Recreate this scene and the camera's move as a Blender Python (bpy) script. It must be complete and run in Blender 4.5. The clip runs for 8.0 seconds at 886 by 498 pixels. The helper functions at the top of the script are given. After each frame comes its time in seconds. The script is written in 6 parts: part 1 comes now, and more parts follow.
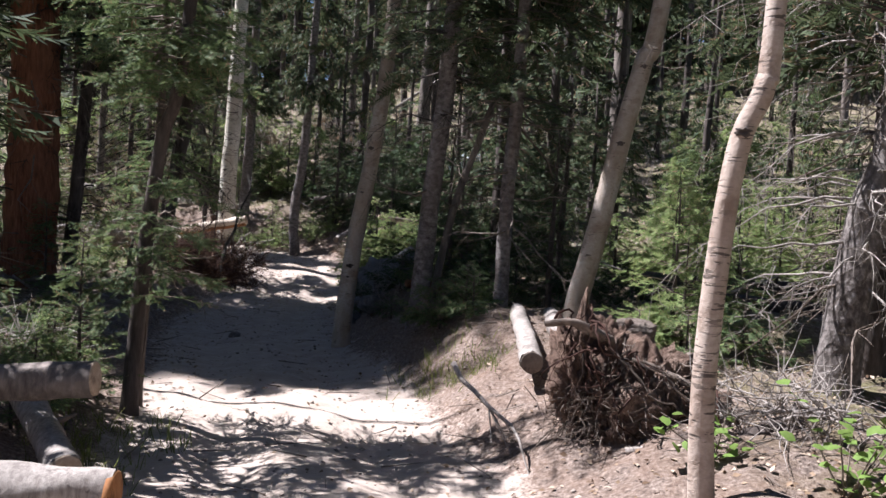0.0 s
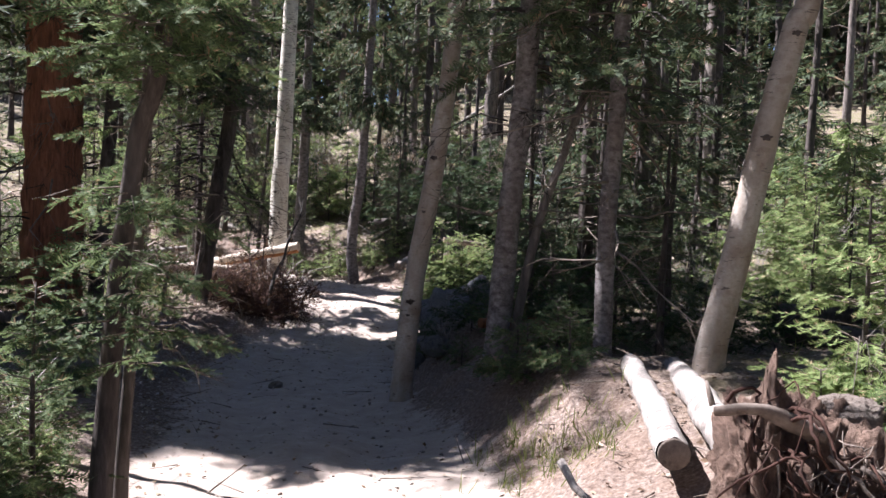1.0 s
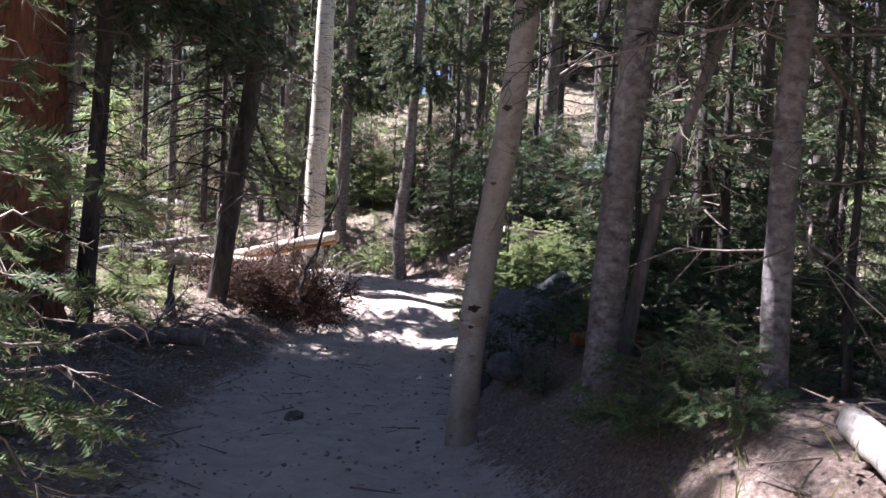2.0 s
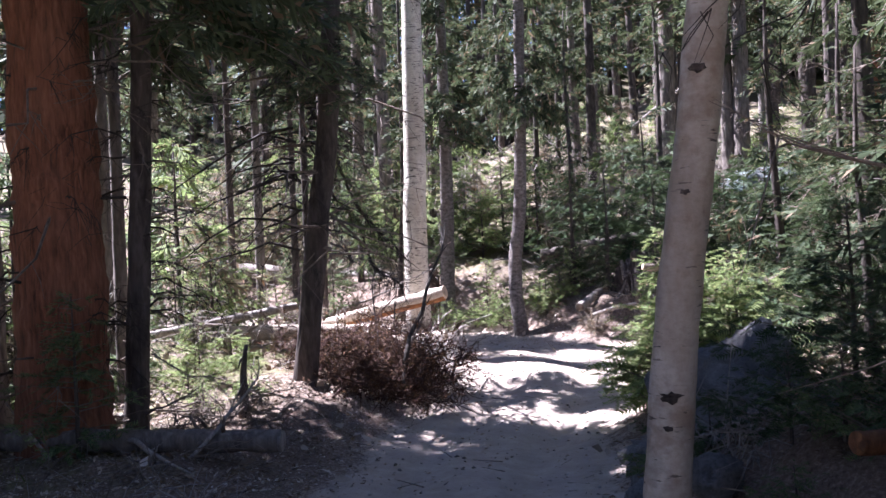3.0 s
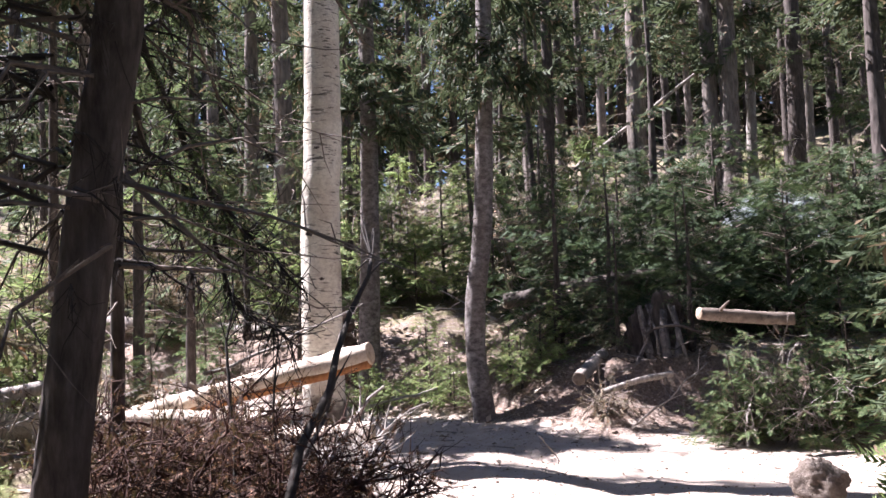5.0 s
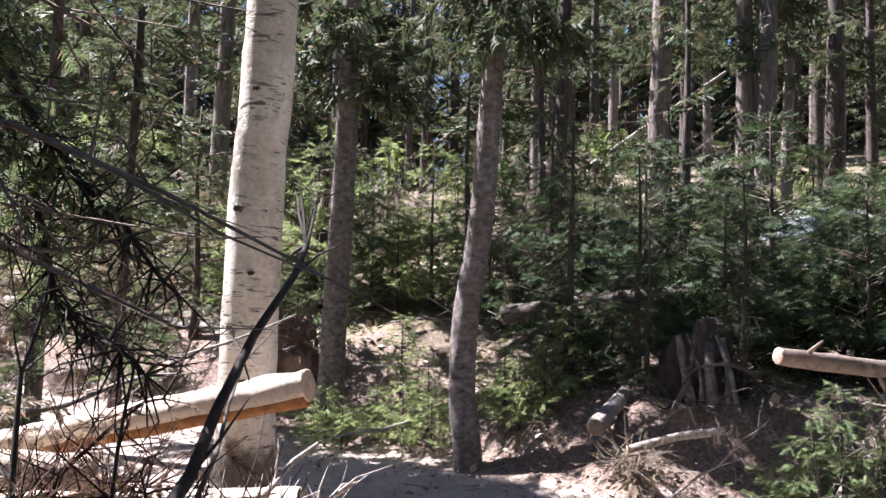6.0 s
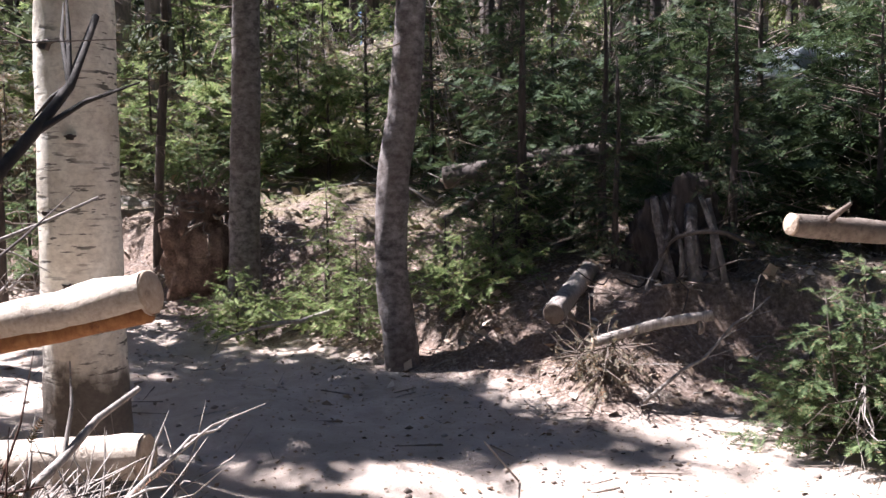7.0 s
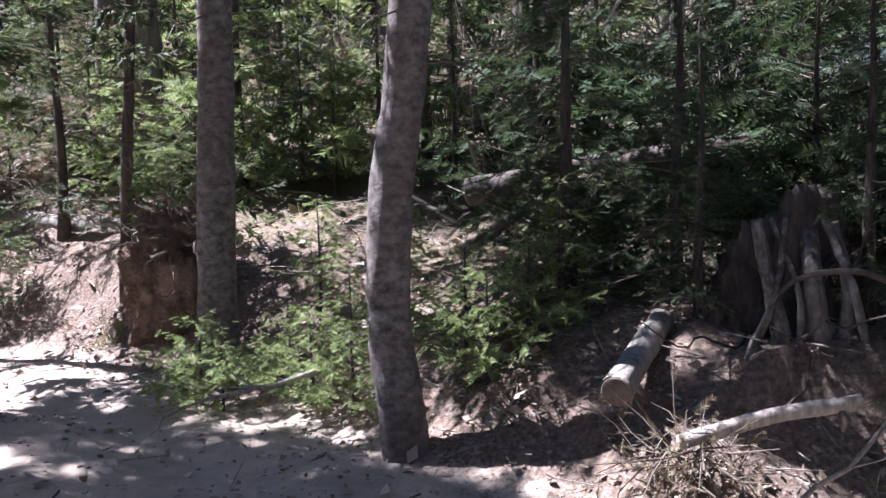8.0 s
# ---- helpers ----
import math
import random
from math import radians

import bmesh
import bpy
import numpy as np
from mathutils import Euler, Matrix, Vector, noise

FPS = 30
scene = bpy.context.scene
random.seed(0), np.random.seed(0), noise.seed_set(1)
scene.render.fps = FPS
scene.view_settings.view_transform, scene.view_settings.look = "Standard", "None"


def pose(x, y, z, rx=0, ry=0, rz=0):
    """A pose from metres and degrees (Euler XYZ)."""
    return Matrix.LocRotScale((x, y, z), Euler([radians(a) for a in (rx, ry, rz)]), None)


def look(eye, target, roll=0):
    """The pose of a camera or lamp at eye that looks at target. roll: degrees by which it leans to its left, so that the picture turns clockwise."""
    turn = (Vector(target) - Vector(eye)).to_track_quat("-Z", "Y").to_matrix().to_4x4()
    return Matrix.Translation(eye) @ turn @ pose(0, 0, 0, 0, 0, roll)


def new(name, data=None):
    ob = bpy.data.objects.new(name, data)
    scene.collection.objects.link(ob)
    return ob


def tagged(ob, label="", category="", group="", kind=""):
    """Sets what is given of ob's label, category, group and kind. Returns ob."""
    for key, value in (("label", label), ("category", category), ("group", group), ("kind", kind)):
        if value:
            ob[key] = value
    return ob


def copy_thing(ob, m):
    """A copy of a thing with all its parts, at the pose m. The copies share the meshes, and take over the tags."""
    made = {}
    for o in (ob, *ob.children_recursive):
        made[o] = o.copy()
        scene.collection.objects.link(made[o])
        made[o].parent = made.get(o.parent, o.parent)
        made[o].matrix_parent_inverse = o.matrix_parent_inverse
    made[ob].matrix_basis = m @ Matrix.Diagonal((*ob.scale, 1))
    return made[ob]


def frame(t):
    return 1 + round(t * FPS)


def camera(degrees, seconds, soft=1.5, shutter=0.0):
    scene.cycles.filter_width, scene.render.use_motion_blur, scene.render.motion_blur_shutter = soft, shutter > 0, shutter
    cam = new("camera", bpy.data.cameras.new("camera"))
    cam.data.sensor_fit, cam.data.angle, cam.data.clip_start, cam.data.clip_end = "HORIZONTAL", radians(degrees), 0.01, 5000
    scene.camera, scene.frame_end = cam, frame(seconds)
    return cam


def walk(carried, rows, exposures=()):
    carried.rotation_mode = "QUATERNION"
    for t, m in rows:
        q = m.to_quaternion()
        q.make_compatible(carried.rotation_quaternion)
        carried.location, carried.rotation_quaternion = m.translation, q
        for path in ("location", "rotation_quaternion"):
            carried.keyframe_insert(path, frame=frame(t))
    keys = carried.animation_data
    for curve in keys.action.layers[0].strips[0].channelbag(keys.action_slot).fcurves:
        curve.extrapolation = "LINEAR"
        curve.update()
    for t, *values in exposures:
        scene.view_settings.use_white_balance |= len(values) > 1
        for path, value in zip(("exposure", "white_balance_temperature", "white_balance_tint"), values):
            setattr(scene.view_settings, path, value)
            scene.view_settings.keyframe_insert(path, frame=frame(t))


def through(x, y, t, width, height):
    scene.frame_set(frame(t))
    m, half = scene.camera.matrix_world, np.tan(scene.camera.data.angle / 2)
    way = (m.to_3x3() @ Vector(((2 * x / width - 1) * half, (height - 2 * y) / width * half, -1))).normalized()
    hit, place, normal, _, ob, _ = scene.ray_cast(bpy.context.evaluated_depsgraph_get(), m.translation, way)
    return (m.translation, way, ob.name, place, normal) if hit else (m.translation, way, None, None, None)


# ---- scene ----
cam = camera(52.4, 8.0)
PATH = [
    (0, (0.216, 0.781, 1.53), (0.19, 2.777, 1.409), 3.3),
    (0.5, (0.159, 1.686, 1.511), (0.175, 3.683, 1.397), 0.2),
    (1, (0.051, 2.579, 1.503), (-0.121, 4.57, 1.422), 2.0),
    (1.2, (0.039, 2.946, 1.505), (-0.183, 4.93, 1.391), 1.5),
    (2.3, (-0.452, 5.402, 1.316), (-0.76, 7.376, 1.221), 1.8),
    (2.5, (-0.518, 5.744, 1.312), (-0.935, 7.698, 1.223), -1.1),
    (3, (-0.834, 6.877, 1.31), (-1.35, 8.81, 1.321), -3.0),
    (3.5, (-1.248, 7.996, 1.262), (-1.64, 9.955, 1.162), -3.0),
    (4, (-1.745, 9.314, 1.171), (-2.192, 11.264, 1.146), -0.7),
    (4.5, (-1.984, 10.461, 1.104), (-2.424, 12.408, 1.232), -1.9),
    (4.7, (-2.065, 10.909, 1.091), (-2.447, 12.868, 1.215), -3.1),
    (5.8, (-2.454, 13.261, 1.142), (-2.653, 15.238, 1.37), 0.3),
    (6, (-2.461, 13.637, 1.195), (-2.768, 15.608, 1.34), 1.2),
    (6.5, (-2.447, 14.398, 1.214), (-2.773, 16.37, 1.138), -0.8),
    (7, (-2.415, 15.009, 1.237), (-2.637, 16.989, 1.07), -0.8),
    (7.5, (-2.39, 15.788, 1.259), (-2.677, 17.762, 1.121), -2.5),
    (8, (-2.49, 16.587, 1.276), (-2.794, 18.558, 1.127), -1.5),
]
walk(cam, [(t, look(eye, target, roll)) for t, eye, target, roll in PATH],
     [(0.0, 1.5, 5900, 17), (1.0, 2.0, 5900, 19), (2.5, 2.52, 5650, 26), (3.0, 2.62, 5600, 27), (3.5, 2.6, 5650, 28), (4.5, 2.42, 5950, 25), (6.0, 2.42, 6000, 22), (7.0, 2.13, 6000, 20), (7.5, 2.12, 5850, 20), (8.0, 2.22, 5600, 22)])

# ---- light ----
SUN_EL, SUN_AZ = radians(56), radians(-72)          # azimuth from +y towards +x
TO_SUN = Vector((math.sin(SUN_AZ) * math.cos(SUN_EL), math.cos(SUN_AZ) * math.cos(SUN_EL), math.sin(SUN_EL)))
world = bpy.data.worlds.new("sky")
scene.world = world
world.use_nodes = True
wn = world.node_tree.nodes
sky = wn.new("ShaderNodeTexSky")
sky.sky_type, sky.sun_disc = "NISHITA", False
sky.sun_elevation, sky.sun_rotation = SUN_EL, SUN_AZ % (2 * math.pi)
sky.altitude = 2500
wn["Background"].inputs["Strength"].default_value = 0.032
world.node_tree.links.new(sky.outputs[0], wn["Background"].inputs["Color"])
sun = new("sun", bpy.data.lights.new("sun", "SUN"))
sun.data.energy, sun.data.angle, sun.data.color = 5.0, radians(0.53), (1.0, 0.96, 0.9)
sun.matrix_world = look(TO_SUN * 60, (0, 0, 0))


# ---- materials ----
class Nodes:
    """A small helper for node materials."""

    def __init__(self, name):
        self.mat = bpy.data.materials.new(name)
        self.mat.use_nodes = True
        self.t = self.mat.node_tree
        self.bsdf = self.t.nodes["Principled BSDF"]
        self.out = self.t.nodes["Material Output"]
        self.bsdf.inputs["Specular IOR Level"].default_value = 0.25

    def add(self, kind, **sets):
        n = self.t.nodes.new("ShaderNode" + kind)
        for key, value in sets.items():
            n.inputs[key.replace("_", " ")].default_value = value
        return n

    def link(self, a, b):
        self.t.links.new(a, b)

    def coords(self, scale=(1, 1, 1), kind="Object"):
        c, m = self.add("TexCoord"), self.add("Mapping")
        m.inputs["Scale"].default_value = scale
        self.link(c.outputs[kind], m.inputs["Vector"])
        return m.outputs[0]

    def noise(self, vec, scale, detail=4.0, rough=0.6):
        n = self.add("TexNoise", Scale=scale, Detail=detail, Roughness=rough)
        if vec is not None:
            self.link(vec, n.inputs["Vector"])
        return n.outputs["Fac"]

    def ramp(self, fac, stops):
        n = self.add("ValToRGB")
        e = n.color_ramp.elements
        while len(e) < len(stops):
            e.new(0.5)
        for el, (p, c) in zip(e, stops):
            el.position, el.color = p, (*c, 1)
        self.link(fac, n.inputs[0])
        return n.outputs[0]

    def mix(self, fac, a, b, blend="MIX"):
        n = self.t.nodes.new("ShaderNodeMix")
        n.data_type, n.blend_type = "RGBA", blend
        for sock, v in ((n.inputs[0], fac), (n.inputs[6], a), (n.inputs[7], b)):
            if isinstance(v, (int, float)):
                sock.default_value = v
            elif isinstance(v, tuple):
                sock.default_value = (*v, 1)
            else:
                self.link(v, sock)
        return n.outputs[2]

    def maths(self, op, a, b=0.0):
        n = self.t.nodes.new("ShaderNodeMath")
        n.operation = op
        for sock, v in ((n.inputs[0], a), (n.inputs[1], b)):
            if isinstance(v, (int, float)):
                sock.default_value = v
            else:
                self.link(v, sock)
        return n.outputs[0]

    def bump(self, height, strength, distance=0.02):
        n = self.add("Bump", Strength=strength, Distance=distance)
        self.link(height, n.inputs["Height"])
        self.link(n.outputs[0], self.bsdf.inputs["Normal"])

    def done(self, colour, rough=0.85):
        self.link(colour, self.bsdf.inputs["Base Color"])
        self.bsdf.inputs["Roughness"].default_value = rough
        return self.mat


def object_random(n):
    return n.add("ObjectInfo").outputs["Random"]


def bark(name, dark, mid, light, scale=(9, 9, 2.2), depth=0.6):
    n = Nodes(name)
    v = n.coords(scale)
    a = n.noise(v, 2.2, 6, 0.65)
    vor = n.add("TexVoronoi", Scale=1.8)
    n.link(v, vor.inputs["Vector"])
    blotch = n.noise(n.coords((1, 1, 0.6)), 3.0, 3)
    c = n.ramp(a, [(0.32, dark), (0.52, mid), (0.72, light)])
    c = n.mix(n.ramp(blotch, [(0.4, (0, 0, 0)), (0.7, (1, 1, 1))]), c, n.mix(0.5, c, light))
    h = n.maths("ADD", n.maths("MULTIPLY", a, 0.7), n.maths("MULTIPLY", vor.outputs["Distance"], 0.5))
    n.bump(h, depth, 0.03)
    return n.done(c, 0.9)


def aspen_bark(name, pale, tan, old=False, dashes=0.57):
    """Smooth pale bark: soft blotches, short dark cross-dashes, flaking brown scars."""
    n = Nodes(name)
    big = n.noise(n.coords((2.2, 2.2, 0.9)), 2.0, 4)
    c = n.mix(n.ramp(big, [(0.38, (0, 0, 0)), (0.62, (1, 1, 1))]), pale, tan)
    fine = n.noise(n.coords((22, 22, 30)), 1.6, 5, 0.7)
    c = n.mix(n.maths("MULTIPLY", n.ramp(fine, [(0.42, (0, 0, 0)), (0.75, (1, 1, 1))]), 0.5), c, (0.2, 0.165, 0.13))
    peel = n.noise(n.coords((5, 5, 6)), 1.5, 5, 0.6)
    p = n.ramp(peel, [(0.5, (0, 0, 0)), (0.64, (1, 1, 1))])
    c = n.mix(n.maths("MULTIPLY", p, 0.25 if old else 0.5), c, (0.2, 0.135, 0.095))
    dash = n.noise(n.coords((10, 10, 62)), 1.0, 3, 0.55)
    d = n.ramp(dash, [(dashes, (0, 0, 0)), (dashes + 0.04, (1, 1, 1))])
    where = n.ramp(n.noise(n.coords((3, 3, 4)), 1.3, 2), [(0.42, (0, 0, 0)), (0.55, (1, 1, 1))])
    d = n.maths("MULTIPLY", d, where)
    c = n.mix(n.maths("MULTIPLY", d, 0.85), c, (0.045, 0.037, 0.033))
    # old rough dark bark near the root
    z = n.add("SeparateXYZ")
    n.link(n.add("TexCoord").outputs["Object"], z.inputs[0])
    low = n.maths("ADD", z.outputs[2], n.maths("MULTIPLY", n.noise(n.coords((3, 3, 2)), 2.0, 5), -0.7))
    if old:
        c = n.mix(n.ramp(low, [(0.0, (1, 1, 1)), (0.12, (0, 0, 0))]), c, n.mix(fine, (0.06, 0.05, 0.045), (0.2, 0.17, 0.14)))
    h = n.maths("SUBTRACT", n.maths("MULTIPLY", fine, 0.5), n.maths("ADD", n.maths("MULTIPLY", d, 0.5), n.maths("MULTIPLY", p, 0.6)))
    n.bump(h, 0.45, 0.012)
    return n.done(c, 0.7)


def smooth_bark(name):
    """Grey young bark with fine cross-marks and flaking patches."""
    n = Nodes(name)
    fine = n.noise(n.coords((11, 11, 15)), 1.5, 6, 0.7)
    big = n.noise(n.coords((2, 2, 1.2)), 1.6, 5)
    c = n.ramp(fine, [(0.34, (0.07, 0.06, 0.057)), (0.5, (0.18, 0.16, 0.152)), (0.7, (0.33, 0.305, 0.295))])
    c = n.mix(n.ramp(big, [(0.42, (0, 0, 0)), (0.62, (1, 1, 1))]), c, n.mix(0.45, c, (0.12, 0.088, 0.072)))
    ring = n.noise(n.coords((3, 3, 20)), 1.2, 3)
    c = n.mix(n.maths("MULTIPLY", n.ramp(ring, [(0.62, (0, 0, 0)), (0.7, (1, 1, 1))]), 0.4), c, (0.07, 0.055, 0.05))
    n.bump(n.maths("ADD", fine, n.maths("MULTIPLY", big, 0.8)), 0.5, 0.02)
    return n.done(c, 0.85)


def wood(name, dark, light, scale=(30, 30, 3)):
    n = Nodes(name)
    a = n.noise(n.coords(scale), 1.5, 6, 0.7)
    b = n.noise(n.coords((4, 4, 4)), 1.5, 3)
    c = n.mix(n.maths("MULTIPLY", b, 0.6), n.ramp(a, [(0.3, dark), (0.7, light)]), dark)
    scrap = n.ramp(n.noise(n.coords((7, 7, 7)), 1.4, 6, 0.65), [(0.58, (0, 0, 0)), (0.63, (1, 1, 1))])
    c = n.mix(n.maths("MULTIPLY", scrap, 0.6), c, n.mix(0.45, dark, (0.05, 0.035, 0.028)))
    n.bump(n.maths("SUBTRACT", a, scrap), 0.5, 0.01)
    return n.done(c, 0.85)


def foliage(name, deep, fresh, dry=None, through=0.35, spread=0.5, dry_from=0.93):
    """Needles or leaves that let some light through; every clump a little different."""
    n = Nodes(name)
    isl = n.add("NewGeometry").outputs["Random Per Island"]
    patch = n.noise(n.coords((1, 1, 1)), 1.6, 2)
    f = n.maths("ADD", n.maths("MULTIPLY", isl, spread), n.maths("MULTIPLY", patch, 1.0 - spread))
    c = n.ramp(f, [(0.25, deep), (0.75, fresh)])
    own = object_random(n)
    c = n.mix(n.maths("MULTIPLY", own, 0.45), c, n.mix(0.5, c, (0.09, 0.1, 0.045)))
    if dry:
        c = n.mix(n.ramp(isl, [(dry_from, (0, 0, 0)), (dry_from + 0.02, (1, 1, 1))]), c, dry)
    n.link(c, n.bsdf.inputs["Base Color"])
    n.bsdf.inputs["Roughness"].default_value = 0.65
    n.bsdf.inputs["Specular IOR Level"].default_value = 0.15
    tr = n.add("BsdfTranslucent")
    n.link(n.mix(0.15, c, (0.2, 0.23, 0.09)), tr.inputs["Color"])
    ms = n.add("MixShader", Fac=through)
    n.link(n.bsdf.outputs[0], ms.inputs[1])
    n.link(tr.outputs[0], ms.inputs[2])
    n.link(ms.outputs[0], n.out.inputs["Surface"])
    return n.mat


def islands(name, stops, rough=0.9):
    """Small loose pieces: each takes its own colour."""
    n = Nodes(name)
    isl = n.add("NewGeometry").outputs["Random Per Island"]
    c = n.ramp(isl, stops)
    c = n.mix(n.maths("MULTIPLY", n.noise(n.coords(), 40, 2), 0.5), c, (0.08, 0.06, 0.045))
    return n.done(c, rough)


def rock_material(name, dark, light, lichen):
    n = Nodes(name)
    v = n.coords((1, 1, 1))
    a = n.noise(v, 7, 10, 0.75)
    b = n.noise(v, 2.6, 6)
    c = n.ramp(a, [(0.3, dark), (0.7, light)])
    c = n.mix(n.ramp(b, [(0.52, (0, 0, 0)), (0.66, (1, 1, 1))]), c, lichen)
    grit = n.noise(v, 55, 5, 0.7)
    c = n.mix(n.ramp(grit, [(0.35, (1, 1, 1)), (0.55, (0, 0, 0))]), c, n.mix(0.45, c, dark))
    n.bump(n.maths("ADD", n.maths("ADD", a, n.maths("MULTIPLY", b, 0.8)), n.maths("MULTIPLY", grit, 0.25)), 1.0, 0.06)
    return n.done(c, 0.92)


def ground_material():
    n = Nodes("ground")
    pos = n.coords((1, 1, 1))
    trail = n.add("Attribute")
    trail.attribute_name = "trail"
    grass = n.add("Attribute")
    grass.attribute_name = "grass"
    big, mid, fine = n.noise(pos, 0.7, 4), n.noise(pos, 5.0, 6, 0.65), n.noise(pos, 38.0, 6, 0.7)
    dust = n.ramp(mid, [(0.3, (0.36, 0.295, 0.245)), (0.55, (0.45, 0.375, 0.32)), (0.75, (0.53, 0.455, 0.395))])
    dust = n.mix(n.ramp(fine, [(0.3, (1, 1, 1)), (0.46, (0, 0, 0))]), dust, n.mix(0.3, dust, (0.14, 0.105, 0.085)))
    grit = n.add("TexVoronoi", Scale=42.0)
    n.link(pos, grit.inputs["Vector"])
    pebbly = n.ramp(grit.outputs["Distance"], [(0.1, (1, 1, 1)), (0.22, (0, 0, 0))])
    dust = n.mix(n.maths("MULTIPLY", pebbly, 0.25), dust, (0.5, 0.42, 0.36))
    duff = n.ramp(fine, [(0.3, (0.045, 0.034, 0.028)), (0.5, (0.21, 0.162, 0.135)), (0.7, (0.45, 0.37, 0.31))])
    duff = n.mix(n.ramp(mid, [(0.35, (0, 0, 0)), (0.65, (1, 1, 1))]), duff, n.mix(0.5, duff, (0.2, 0.125, 0.085)))
    green = n.ramp(fine, [(0.3, (0.05, 0.075, 0.02)), (0.7, (0.2, 0.22, 0.07))])
    duff = n.mix(n.maths("MULTIPLY", grass.outputs["Fac"], n.ramp(mid, [(0.4, (0, 0, 0)), (0.6, (1, 1, 1))])), duff, green)
    edge = n.maths("ADD", trail.outputs["Fac"], n.maths("MULTIPLY", n.maths("SUBTRACT", mid, 0.5), 1.3))
    edge = n.maths("ADD", edge, n.maths("MULTIPLY", n.maths("SUBTRACT", fine, 0.5), 0.9))
    c = n.mix(n.ramp(edge, [(0.35, (0, 0, 0)), (0.62, (1, 1, 1))]), duff, dust)
    c = n.mix(n.maths("MULTIPLY", big, 0.3), c, n.mix(0.5, c, (0.12, 0.085, 0.065)))
    loose = n.maths("SUBTRACT", 1.0, n.maths("MULTIPLY", trail.outputs["Fac"], 0.62))
    n.bump(n.maths("MULTIPLY", n.maths("ADD", n.maths("MULTIPLY", mid, 0.8), fine), loose), 0.8, 0.035)
    return n.done(c, 0.95)


